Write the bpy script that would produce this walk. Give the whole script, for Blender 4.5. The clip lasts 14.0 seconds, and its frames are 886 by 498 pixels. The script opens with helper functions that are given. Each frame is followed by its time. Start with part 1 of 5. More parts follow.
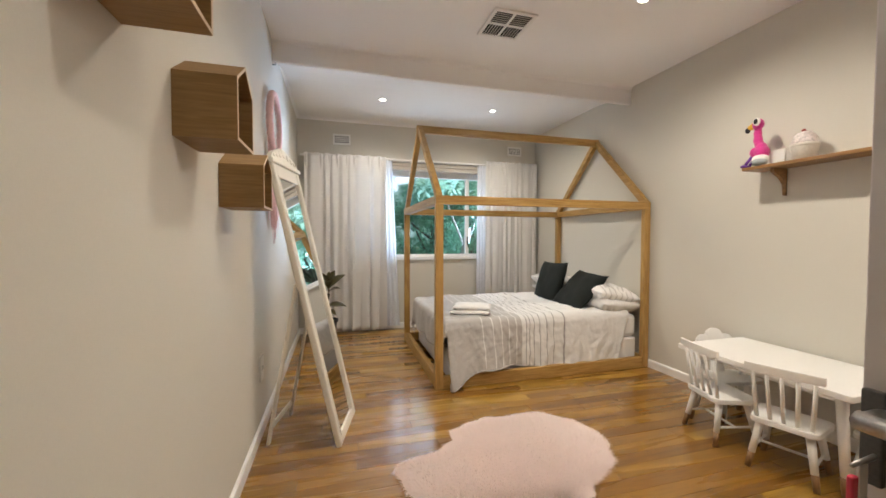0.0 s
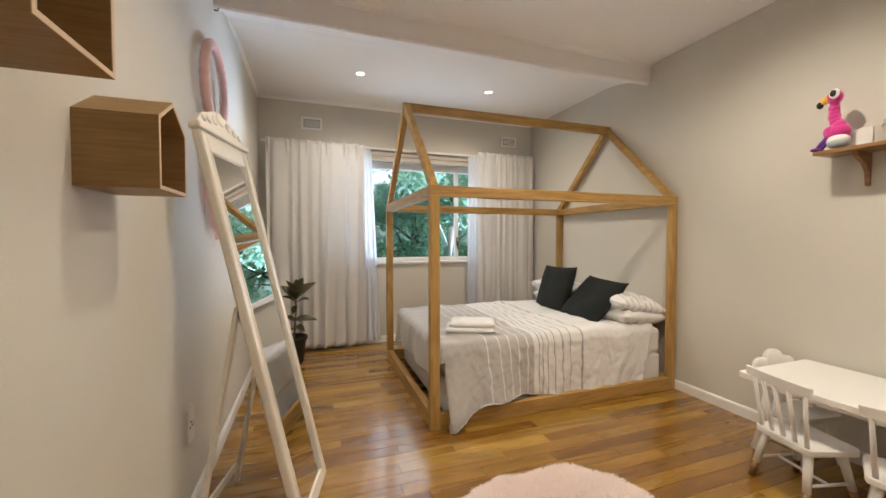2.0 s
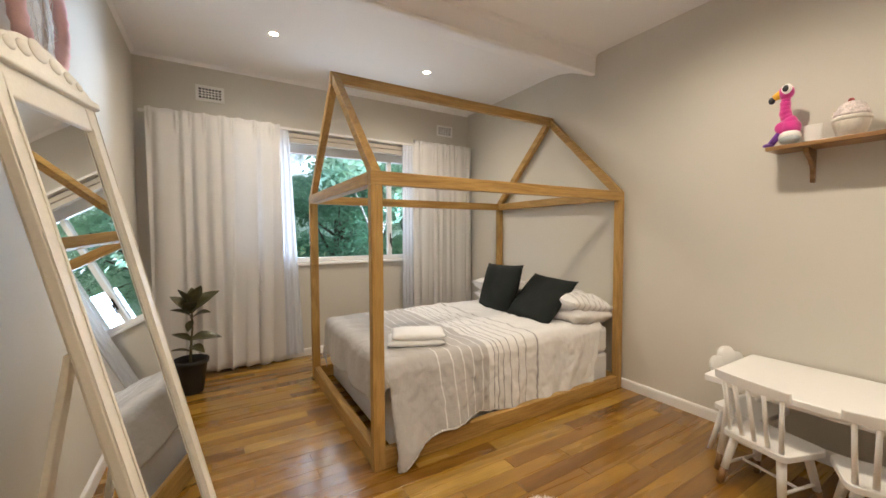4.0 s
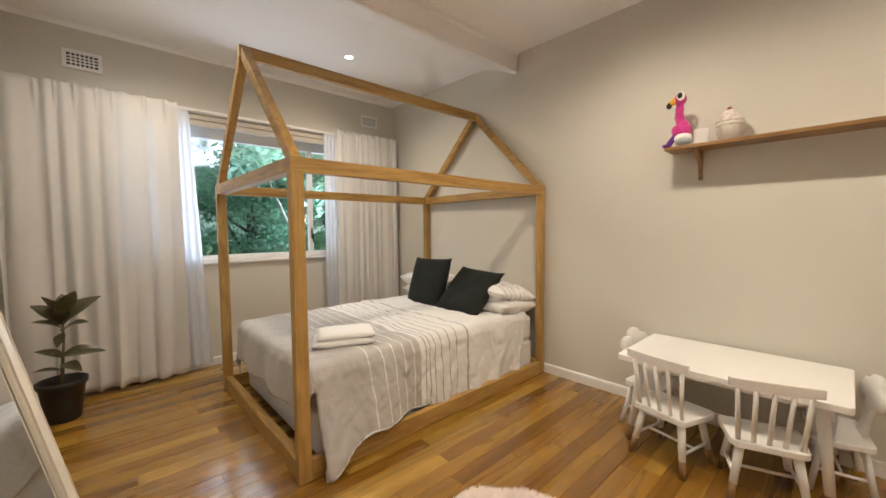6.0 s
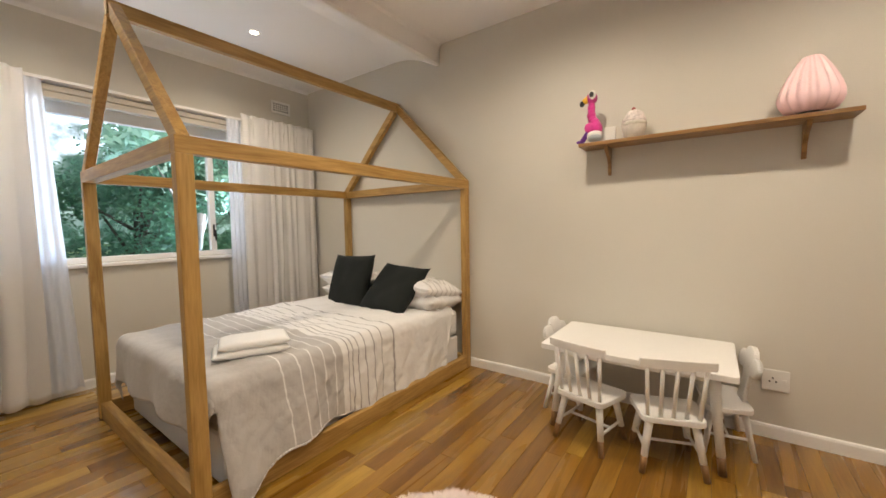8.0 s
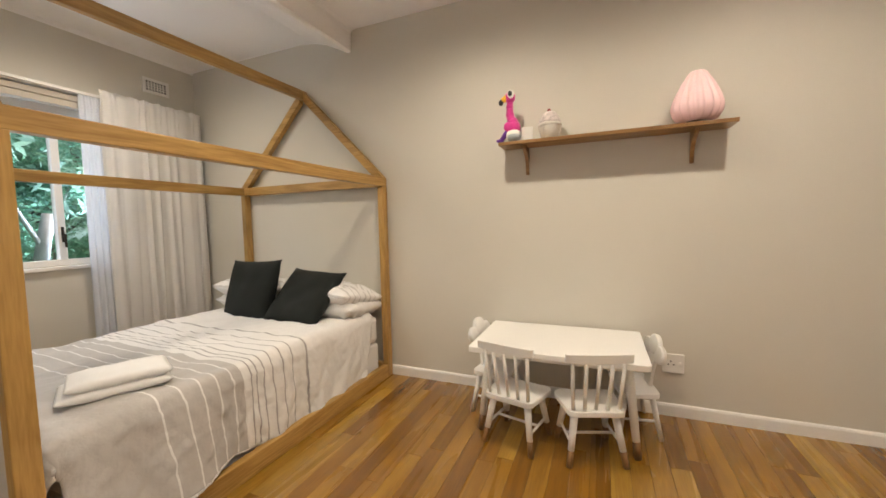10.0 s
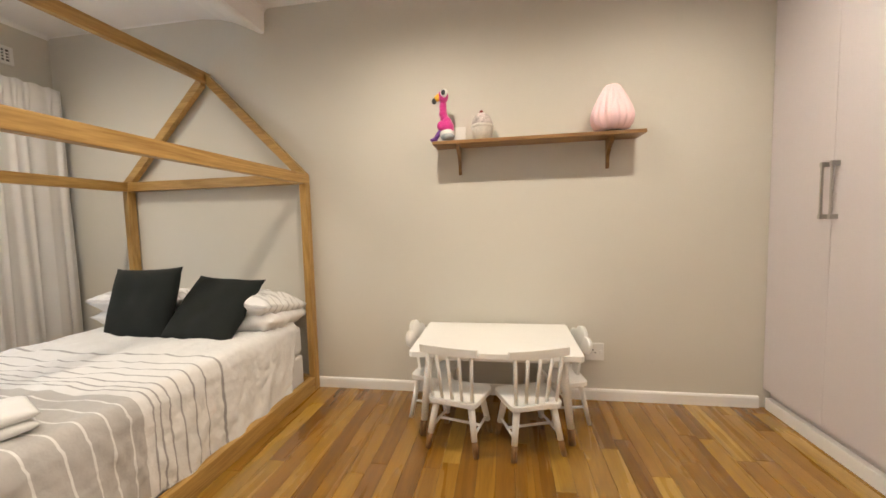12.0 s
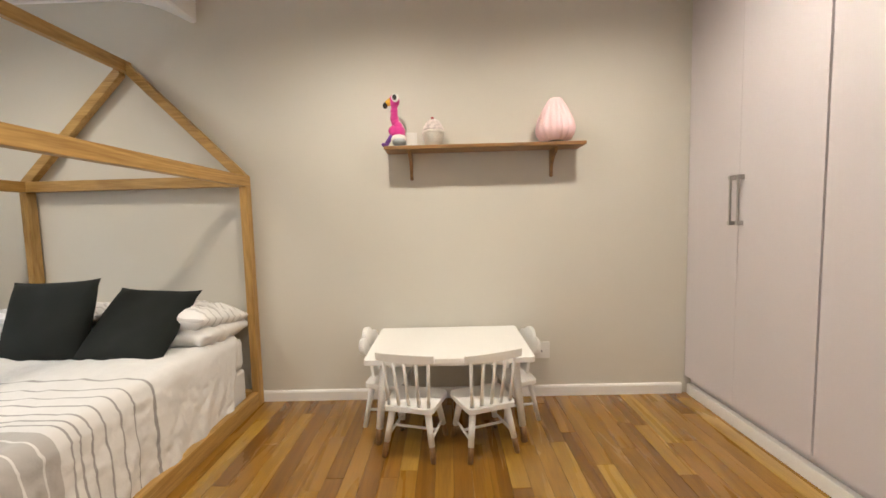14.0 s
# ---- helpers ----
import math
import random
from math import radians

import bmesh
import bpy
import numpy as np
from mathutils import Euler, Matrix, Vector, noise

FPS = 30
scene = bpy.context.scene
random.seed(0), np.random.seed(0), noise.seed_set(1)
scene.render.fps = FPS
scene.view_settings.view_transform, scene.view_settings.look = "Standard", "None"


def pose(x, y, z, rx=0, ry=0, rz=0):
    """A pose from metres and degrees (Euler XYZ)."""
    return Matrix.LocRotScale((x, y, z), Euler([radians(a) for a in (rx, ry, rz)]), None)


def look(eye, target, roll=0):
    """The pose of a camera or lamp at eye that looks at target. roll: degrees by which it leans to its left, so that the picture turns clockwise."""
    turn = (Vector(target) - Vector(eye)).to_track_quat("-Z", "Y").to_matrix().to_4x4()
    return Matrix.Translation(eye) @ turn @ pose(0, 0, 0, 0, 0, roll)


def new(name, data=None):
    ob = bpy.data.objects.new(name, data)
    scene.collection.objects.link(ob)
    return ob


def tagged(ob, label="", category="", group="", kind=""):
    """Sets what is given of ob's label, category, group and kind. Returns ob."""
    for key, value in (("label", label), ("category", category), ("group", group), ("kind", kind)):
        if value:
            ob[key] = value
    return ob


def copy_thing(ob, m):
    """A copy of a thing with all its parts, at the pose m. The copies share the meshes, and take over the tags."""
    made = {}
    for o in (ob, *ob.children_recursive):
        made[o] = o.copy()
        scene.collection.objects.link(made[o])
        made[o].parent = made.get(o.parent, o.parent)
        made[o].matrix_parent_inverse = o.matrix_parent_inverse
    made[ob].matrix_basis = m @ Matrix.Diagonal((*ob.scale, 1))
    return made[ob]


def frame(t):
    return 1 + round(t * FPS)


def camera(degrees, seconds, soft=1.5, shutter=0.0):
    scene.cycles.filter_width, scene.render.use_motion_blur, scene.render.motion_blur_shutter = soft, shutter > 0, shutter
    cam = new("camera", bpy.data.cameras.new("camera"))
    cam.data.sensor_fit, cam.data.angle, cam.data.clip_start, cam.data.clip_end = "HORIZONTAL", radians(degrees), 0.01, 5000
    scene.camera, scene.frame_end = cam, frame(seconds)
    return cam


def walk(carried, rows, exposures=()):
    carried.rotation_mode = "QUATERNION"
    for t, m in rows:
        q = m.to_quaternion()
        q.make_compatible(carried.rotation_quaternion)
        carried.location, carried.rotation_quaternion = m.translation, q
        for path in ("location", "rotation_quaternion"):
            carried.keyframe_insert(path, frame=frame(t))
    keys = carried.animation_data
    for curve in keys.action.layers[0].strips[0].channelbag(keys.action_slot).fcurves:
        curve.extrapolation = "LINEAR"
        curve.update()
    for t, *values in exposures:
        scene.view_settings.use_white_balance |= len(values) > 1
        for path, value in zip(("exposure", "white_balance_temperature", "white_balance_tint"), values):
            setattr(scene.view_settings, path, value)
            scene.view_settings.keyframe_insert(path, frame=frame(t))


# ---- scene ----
cam = camera(99.5, 14.0, soft=1.6)
PATH = [
    (0, (1.258, 5.625, 1.267), (1.805, 7.548, 1.205), 0.1),
    (0.5, (1.284, 5.753, 1.274), (1.833, 7.675, 1.206), 0.1),
    (1, (1.285, 5.948, 1.287), (1.849, 7.865, 1.219), 0.1),
    (1.5, (1.281, 6.119, 1.285), (1.931, 8.009, 1.218), 0.1),
    (2, (1.313, 6.284, 1.271), (1.978, 8.169, 1.211), 0.0),
    (4.5, (1.349, 6.768, 1.289), (2.49, 8.408, 1.195), -0.3),
    (5, (1.353, 6.783, 1.282), (2.576, 8.363, 1.186), -0.4),
    (5.5, (1.363, 6.792, 1.273), (2.649, 8.321, 1.17), -0.5),
    (6, (1.364, 6.8, 1.265), (2.716, 8.27, 1.154), -0.5),
    (6.5, (1.375, 6.797, 1.257), (2.791, 8.204, 1.141), -0.7),
    (7, (1.39, 6.802, 1.245), (2.874, 8.138, 1.125), -0.7),
    (7.5, (1.417, 6.822, 1.239), (2.946, 8.105, 1.115), -0.8),
    (8, (1.447, 6.873, 1.237), (3.063, 8.044, 1.11), -0.9),
    (10.5, (1.569, 7.047, 1.237), (3.452, 7.706, 1.094), -1.4),
    (11, (1.571, 7.104, 1.247), (3.492, 7.638, 1.098), -1.4),
    (11.5, (1.585, 7.135, 1.24), (3.533, 7.564, 1.096), -1.5),
    (12, (1.59, 7.162, 1.24), (3.558, 7.489, 1.094), -1.5),
    (12.5, (1.592, 7.178, 1.254), (3.571, 7.421, 1.103), -1.6),
    (13, (1.587, 7.196, 1.256), (3.575, 7.354, 1.107), -1.5),
    (13.5, (1.582, 7.216, 1.259), (3.575, 7.3, 1.114), -1.5),
    (14, (1.58, 7.226, 1.271), (3.575, 7.25, 1.122), -1.5),
]
BALANCE = [(0, 0.0, 6250, 10), (1.5, -0.05, 6500, 11), (2.2, -0.1, 6550, 11), (4.5, -0.08, 6700, 11), (8.0, -0.12, 6850, 12), (10.5, -0.03, 6700, 11), (12.0, 0.08, 6600, 11), (14.0, 0.1, 6300, 10)]
walk(cam, [(t, look(eye, target, roll)) for t, eye, target, roll in PATH], BALANCE)

# ---- light ----
world = bpy.data.worlds.new("sky")
scene.world = world
world.use_nodes = True
wn = world.node_tree
sky = wn.nodes.new("ShaderNodeTexSky")
sky.sky_type = "NISHITA"
sky.sun_disc = False
sky.dust_density = 4.0
sky.sun_elevation = radians(40)
sky.sun_rotation = radians(115)
wn.links.new(sky.outputs["Color"], wn.nodes["Background"].inputs["Color"])
wn.nodes["Background"].inputs["Strength"].default_value = 0.15


def lamp(name, kind, m, power, colour, **settings):
    data = bpy.data.lights.new(name, kind)
    data.energy, data.color = power, colour
    ob = new(name, data)
    ob.matrix_basis = m
    return ob


sun = lamp("sun", "SUN", look((24, 5, 20), (2, 15, 0)), 5.0, (1.0, 0.97, 0.93))
sun.data.angle = radians(12)
WARM = (1.0, 0.885, 0.725)
LIGHTS = [(1.77, 9.92, 52.0), (3.11, 9.93, 55.0), (1.75, 7.64, 64.0), (3.20, 7.67, 84.0), (1.79, 6.25, 38.0), (3.20, 6.25, 73.0)]
for lx, ly, watts in LIGHTS:
    spot = lamp("downlight_beam", "SPOT", look((lx, ly, 2.79), (lx, ly, 0)), watts, WARM)
    spot.data.spot_size, spot.data.spot_blend, spot.data.shadow_soft_size = radians(140 if lx < 2 and ly < 8 else 164), 1.0, 0.03
# added fill lamp, out of view right of the window, throws blue on wall_west
glow = lamp("sky_fill_lamp", "AREA", look((6.3, 14.0, 1.0), (2.6, 10.6, 1.5)), 600.0, (0.55, 0.74, 1.0))
glow.data.shape, glow.data.size, glow.data.size_y = "RECTANGLE", 1.6, 1.4
# added lamp hidden below the sill, aimed up to lighten the ceiling
ceiling_fill = lamp("upward_fill_lamp", "AREA", look((2.65, 11.65, 0.66), (2.2, 9.2, 2.8)), 17.0, (0.68, 0.80, 1.0))
ceiling_fill.data.shape, ceiling_fill.data.size, ceiling_fill.data.size_y = "RECTANGLE", 1.7, 0.8


# ---- materials ----
def mat(name, colour, rough=0.6, vary=0.08, grain=(14.0, 160.0), bump=0.05, metal=0.0, coat=0.0, stretch=(1, 1, 1), sheen=0.0, random_by=0.0, dist=0.004):
    """Principled surface with colour and roughness varied at two scales and a fine relief."""
    m = bpy.data.materials.new(name)
    m.use_nodes = True
    t = m.node_tree
    n, link = t.nodes, t.links.new
    p = n["Principled BSDF"]
    co = n.new("ShaderNodeTexCoord")
    mp = n.new("ShaderNodeMapping")
    mp.inputs["Scale"].default_value = stretch
    link(co.outputs["Object"], mp.inputs["Vector"])
    big, fine = n.new("ShaderNodeTexNoise"), n.new("ShaderNodeTexNoise")
    for tex, scale in ((big, grain[0]), (fine, grain[1])):
        tex.inputs["Scale"].default_value = scale
        tex.inputs["Detail"].default_value = 4.0
        link(mp.outputs["Vector"], tex.inputs["Vector"])
    add = n.new("ShaderNodeMath")
    add.operation = "ADD"
    link(big.outputs["Fac"], add.inputs[0])
    link(fine.outputs["Fac"], add.inputs[1])
    hue = n.new("ShaderNodeHueSaturation")
    hue.inputs["Color"].default_value = (*colour, 1)
    val = n.new("ShaderNodeMapRange")
    val.inputs["From Min"].default_value, val.inputs["From Max"].default_value = 0.6, 1.4
    val.inputs["To Min"].default_value, val.inputs["To Max"].default_value = 1 - vary, 1 + vary
    link(add.outputs[0], val.inputs["Value"])
    last = val.outputs[0]
    if random_by:
        info = n.new("ShaderNodeObjectInfo")
        sp = n.new("ShaderNodeMapRange")
        sp.inputs["To Min"].default_value, sp.inputs["To Max"].default_value = 1 - random_by, 1 + random_by
        link(info.outputs["Random"], sp.inputs["Value"])
        mul = n.new("ShaderNodeMath")
        mul.operation = "MULTIPLY"
        link(last, mul.inputs[0])
        link(sp.outputs[0], mul.inputs[1])
        last = mul.outputs[0]
    link(last, hue.inputs["Value"])
    link(hue.outputs["Color"], p.inputs["Base Color"])
    rr = n.new("ShaderNodeMapRange")
    rr.inputs["To Min"].default_value, rr.inputs["To Max"].default_value = max(0.02, rough - 0.08), min(1, rough + 0.08)
    link(big.outputs["Fac"], rr.inputs["Value"])
    link(rr.outputs[0], p.inputs["Roughness"])
    p.inputs["Metallic"].default_value = metal
    p.inputs["Coat Weight"].default_value = coat
    p.inputs["Coat Roughness"].default_value = 0.15
    p.inputs["Sheen Weight"].default_value = sheen
    if bump:
        b = n.new("ShaderNodeBump")
        b.inputs["Strength"].default_value = bump
        b.inputs["Distance"].default_value = dist
        link(fine.outputs["Fac"], b.inputs["Height"])
        link(b.outputs["Normal"], p.inputs["Normal"])
    return m


def wood(name, dark, light, rough=0.4, ring=7.0, axis=0, coat=0.0, random_by=0.0, streak=1.0):
    """Wood with long grain along one axis of the object."""
    m = bpy.data.materials.new(name)
    m.use_nodes = True
    t = m.node_tree
    n, link = t.nodes, t.links.new
    p = n["Principled BSDF"]
    co = n.new("ShaderNodeTexCoord")
    info = n.new("ShaderNodeObjectInfo")
    off = n.new("ShaderNodeVectorMath")
    off.operation = "MULTIPLY_ADD"
    off.inputs[1].default_value = (1, 1, 1)
    link(co.outputs["Object"], off.inputs[0])
    sc = n.new("ShaderNodeVectorMath")
    sc.operation = "SCALE"
    sc.inputs[0].default_value = (7, 5, 9)
    link(info.outputs["Random"], sc.inputs["Scale"])
    link(sc.outputs[0], off.inputs[2])
    mp = n.new("ShaderNodeMapping")
    s = [1.0, 1.0, 1.0]
    s[axis] = 0.07
    mp.inputs["Scale"].default_value = s
    link(off.outputs[0], mp.inputs["Vector"])
    big, fine = n.new("ShaderNodeTexNoise"), n.new("ShaderNodeTexNoise")
    for tex, scale, d in ((big, ring, 1.6), (fine, 130.0, 0.2)):
        tex.inputs["Scale"].default_value = scale * (2 if tex is big else 1)
        tex.inputs["Detail"].default_value = 5.0
        tex.inputs["Distortion"].default_value = d
        link(mp.outputs["Vector"], tex.inputs["Vector"])
    wave = n.new("ShaderNodeMath")
    wave.operation = "MULTIPLY"
    wave.inputs[1].default_value = 26.0
    link(big.outputs["Fac"], wave.inputs[0])
    sine = n.new("ShaderNodeMath")
    sine.operation = "SINE"
    link(wave.outputs[0], sine.inputs[0])
    mix = n.new("ShaderNodeMath")
    mix.operation = "MULTIPLY_ADD"
    mix.inputs[1].default_value = 0.16 * streak
    link(sine.outputs[0], mix.inputs[0])
    half = n.new("ShaderNodeMath")
    half.operation = "MULTIPLY_ADD"
    half.inputs[1].default_value, half.inputs[2].default_value = 0.9, 0.05
    link(fine.outputs["Fac"], half.inputs[0])
    link(half.outputs[0], mix.inputs[2])
    ramp = n.new("ShaderNodeValToRGB")
    ramp.color_ramp.elements[0].position, ramp.color_ramp.elements[1].position = 0.2, 0.8
    ramp.color_ramp.elements[0].color, ramp.color_ramp.elements[1].color = (*dark, 1), (*light, 1)
    link(mix.outputs[0], ramp.inputs["Fac"])
    hue = n.new("ShaderNodeHueSaturation")
    link(ramp.outputs["Color"], hue.inputs["Color"])
    sp = n.new("ShaderNodeMapRange")
    sp.inputs["To Min"].default_value, sp.inputs["To Max"].default_value = 1 - random_by, 1 + random_by
    link(info.outputs["Random"], sp.inputs["Value"])
    link(sp.outputs[0], hue.inputs["Value"])
    link(hue.outputs["Color"], p.inputs["Base Color"])
    rr = n.new("ShaderNodeMapRange")
    rr.inputs["To Min"].default_value, rr.inputs["To Max"].default_value = rough - 0.07, rough + 0.1
    link(big.outputs["Fac"], rr.inputs["Value"])
    link(rr.outputs[0], p.inputs["Roughness"])
    p.inputs["Coat Weight"].default_value = coat
    p.inputs["Coat Roughness"].default_value = 0.13
    b = n.new("ShaderNodeBump")
    b.inputs["Strength"].default_value, b.inputs["Distance"].default_value = 0.12, 0.002
    link(fine.outputs["Fac"], b.inputs["Height"])
    link(b.outputs["Normal"], p.inputs["Normal"])
    return m


def glowing(name, colour, strength):
    m = bpy.data.materials.new(name)
    m.use_nodes = True
    p = m.node_tree.nodes["Principled BSDF"]
    p.inputs["Base Color"].default_value = (0.8, 0.8, 0.8, 1)
    p.inputs["Emission Color"].default_value = (*colour, 1)
    p.inputs["Emission Strength"].default_value = strength
    return m


WALL = mat("grey_wall_paint", (0.65, 0.622, 0.555), 0.75, 0.025, (1.3, 220.0), 0.10, dist=0.0015)
CEIL = mat("white_ceiling_paint", (0.92, 0.91, 0.905), 0.8, 0.02, (1.1, 120.0), 0.08)
WHITE = mat("white_gloss_trim", (0.86, 0.85, 0.83), 0.35, 0.03, (5.0, 90.0), 0.04)
BOARD = wood("oak_floor_board", (0.66, 0.61, 0.54), (1.0, 1.0, 1.0), 0.26, 2.2, 0, 0.8, 0.0, streak=1.3)
[k for k in BOARD.node_tree.nodes if k.bl_idname == "ShaderNodeBsdfPrincipled"][0].inputs["Coat Roughness"].default_value = 0.13
# each board takes its own tone, from red-brown to pale honey
bon = BOARD.node_tree
bor = bon.nodes.new("ShaderNodeValToRGB")
for pos, col in ((0.3, (0.305, 0.147, 0.017, 1)), (0.75, (0.365, 0.19, 0.025, 1))):
    bor.color_ramp.elements.new(pos).color = col
bor.color_ramp.elements[0].color, bor.color_ramp.elements[3].color = (0.205, 0.088, 0.009, 1), (0.49, 0.295, 0.05, 1)
bom = bon.nodes.new("ShaderNodeMix")
bom.data_type, bom.blend_type = "RGBA", "MULTIPLY"
bom.inputs[0].default_value = 1.0
boi = [k for k in bon.nodes if k.bl_idname == "ShaderNodeObjectInfo"][0]
boh = [k for k in bon.nodes if k.bl_idname == "ShaderNodeHueSaturation"][0]
bon.links.new(boi.outputs["Random"], bor.inputs["Fac"])
bon.links.new(boh.outputs["Color"], bom.inputs[6])
bon.links.new(bor.outputs["Color"], bom.inputs[7])
bon.links.new(bom.outputs[2], [k for k in bon.nodes if k.bl_idname == "ShaderNodeBsdfPrincipled"][0].inputs["Base Color"])
GAP = mat("dark_floor_joint", (0.07, 0.035, 0.015), 0.7)
PINE = wood("varnished_pine", (0.30, 0.160, 0.038), (0.51, 0.315, 0.098), 0.42, 4.0, 0, 0.15, 0.06)
PINE_Z = wood("varnished_pine_upright", (0.30, 0.160, 0.038), (0.51, 0.315, 0.098), 0.42, 4.0, 2, 0.15, 0.06)
PINE_Y = wood("varnished_pine_cross", (0.30, 0.160, 0.038), (0.51, 0.315, 0.098), 0.42, 4.0, 1, 0.15, 0.06)
OAKBOX = wood("oak_veneer", (0.215, 0.118, 0.038), (0.33, 0.2, 0.075), 0.5, 6.0, 0, 0.0, 0.05, streak=0.5)
OAKEDGE = mat("pale_oak_edge", (0.62, 0.47, 0.31), 0.55, 0.08)
SHELFWOOD = wood("reddish_shelf_wood", (0.19, 0.092, 0.03), (0.35, 0.19, 0.068), 0.4, 6.0, 1, 0.2)
TIP = wood("brown_varnished_tip", (0.17, 0.085, 0.028), (0.28, 0.15, 0.055), 0.5, 8.0, 2)
PAINTED = mat("white_painted_wood", (0.88, 0.87, 0.84), 0.38, 0.02, (6.0, 70.0), 0.05)
LAMINATE = mat("pale_lilac_white_laminate", (0.68, 0.635, 0.65), 0.45, 0.015, (2.0, 100.0), 0.03)
STEEL = mat("brushed_steel", (0.5, 0.48, 0.46), 0.32, 0.08, (10, 240), 0.05, metal=1.0)
# near-black colour paints the shade inside vent slots and socket holes
DARK = mat("dark_hole_shade", (0.015, 0.014, 0.013), 0.9)
PALELINEN = mat("white_towelling", (0.88, 0.875, 0.86), 0.95, 0.04, (30.0, 350.0), 0.8, sheen=0.4, dist=0.004)
LINEN = mat("white_cotton", (0.80, 0.79, 0.78), 0.9, 0.03, (7.0, 600.0), 0.25, sheen=0.3, dist=0.001)
CURTAIN = mat("off_white_curtain_linen", (0.88, 0.86, 0.83), 0.92, 0.03, (6.0, 500.0), 0.3, sheen=0.25, dist=0.001)
CHARCOAL = mat("charcoal_green_cushion", (0.0075, 0.0105, 0.009), 0.98, 0.2, (9.0, 500.0), 0.35, dist=0.001)
PLASTIC = mat("white_plastic", (0.76, 0.75, 0.72), 0.35, 0.02)
MIRRORWOOD = mat("cream_painted_frame", (0.80, 0.755, 0.66), 0.42, 0.06, (9.0, 90.0), 0.1)
POT = mat("black_plastic_pot", (0.018, 0.019, 0.02), 0.4, 0.1)
SOIL = mat("dark_potting_soil", (0.03, 0.02, 0.013), 0.95, 0.4, (30, 120), 1.0)
BLIND = mat("beige_blind_fabric", (0.50, 0.46, 0.40), 0.9, 0.05, (8.0, 400.0), 0.2)
FUR = mat("pale_pink_fur", (0.99, 0.905, 0.875), 0.95, 0.04, (9.0, 120.0), 0.1, sheen=0.5)
fut = FUR.node_tree
fur_through = fut.nodes.new("ShaderNodeBsdfTranslucent")
fur_through.inputs["Color"].default_value = (0.99, 0.905, 0.875, 1)
fur_mix = fut.nodes.new("ShaderNodeMixShader")
fur_mix.inputs["Fac"].default_value = 0.5
fut.links.new(fut.nodes["Principled BSDF"].outputs["BSDF"], fur_mix.inputs[1])
fut.links.new(fur_through.outputs["BSDF"], fur_mix.inputs[2])
fut.links.new(fur_mix.outputs[0], fut.nodes["Material Output"].inputs["Surface"])
PINK = mat("pink_yarn", (0.86, 0.58, 0.585), 0.9, 0.1, (20.0, 200.0), 0.3)
glass = bpy.data.materials.new("window_glass")
glass.use_nodes = True
gn = glass.node_tree.nodes
gp = gn["Principled BSDF"]
gp.inputs["Transmission Weight"].default_value = 1.0
gp.inputs["Roughness"].default_value = 0.0
gp.inputs["IOR"].default_value = 1.05
GLASS = glass
silver = bpy.data.materials.new("mirror_silver")
silver.use_nodes = True
sp_ = silver.node_tree.nodes["Principled BSDF"]
sp_.inputs["Metallic"].default_value, sp_.inputs["Roughness"].default_value = 1.0, 0.015
sp_.inputs["Base Color"].default_value = (0.9, 0.92, 0.92, 1)
SILVER = silver


# ---- mesh helpers ----
def box(bm, x0, x1, y0, y1, z0, z1, m=None):
    """Adds a box; m turns it."""
    vs = [bm.verts.new((x, y, z)) for z in (z0, z1) for y in (y0, y1) for x in (x0, x1)]
    for f in ((0, 2, 3, 1), (4, 5, 7, 6), (0, 1, 5, 4), (2, 6, 7, 3), (0, 4, 6, 2), (1, 3, 7, 5)):
        bm.faces.new([vs[i] for i in f])
    if m is not None:
        bmesh.ops.transform(bm, matrix=m, verts=vs)
    return vs


def bevelled(bm, width=0.004, segments=2):
    bmesh.ops.bevel(bm, geom=bm.edges[:], offset=width, segments=segments, affect="EDGES", profile=0.5)
    return bm


def lathe(bm, profile, segments=20, m=None, wave=None):
    """Turns a profile of (radius, height) about z; wave(angle, height) scales the radius."""
    rings = []
    for r, z in profile:
        rings.append([bm.verts.new((r * k * math.cos(a), r * k * math.sin(a), z)) for a, k in ((2 * math.pi * i / segments, wave(2 * math.pi * i / segments, z) if wave else 1) for i in range(segments))])
    for a, b in zip(rings, rings[1:]):
        for i in range(segments):
            j = (i + 1) % segments
            bm.faces.new((a[i], a[j], b[j], b[i]))
    bm.faces.new(rings[0][::-1])
    bm.faces.new(rings[-1])
    if m is not None:
        bmesh.ops.transform(bm, matrix=m, verts=[v for r in rings for v in r])
    return bm


def stick(bm, a, b, r0, r1, segments=10):
    """A tapered round stick from a to b."""
    a, b = Vector(a), Vector(b)
    turn = (b - a).to_track_quat("Z", "Y").to_matrix().to_4x4()
    return lathe(bm, [(r0, 0), (r1, (b - a).length)], segments, Matrix.Translation(a) @ turn)


def outline(bm, pts, y0, y1, plane="xz"):
    """A flat shape of (u, v) points with thickness."""
    def at(u, v, w):
        return {"xz": (u, w, v), "yz": (w, u, v), "xy": (u, v, w)}[plane]
    a = [bm.verts.new(at(u, v, y0)) for u, v in pts]
    b = [bm.verts.new(at(u, v, y1)) for u, v in pts]
    bm.faces.new(a)
    bm.faces.new(b[::-1])
    for i in range(len(pts)):
        j = (i + 1) % len(pts)
        bm.faces.new((a[j], a[i], b[i], b[j]))
    bmesh.ops.recalc_face_normals(bm, faces=bm.faces[:])
    return bm


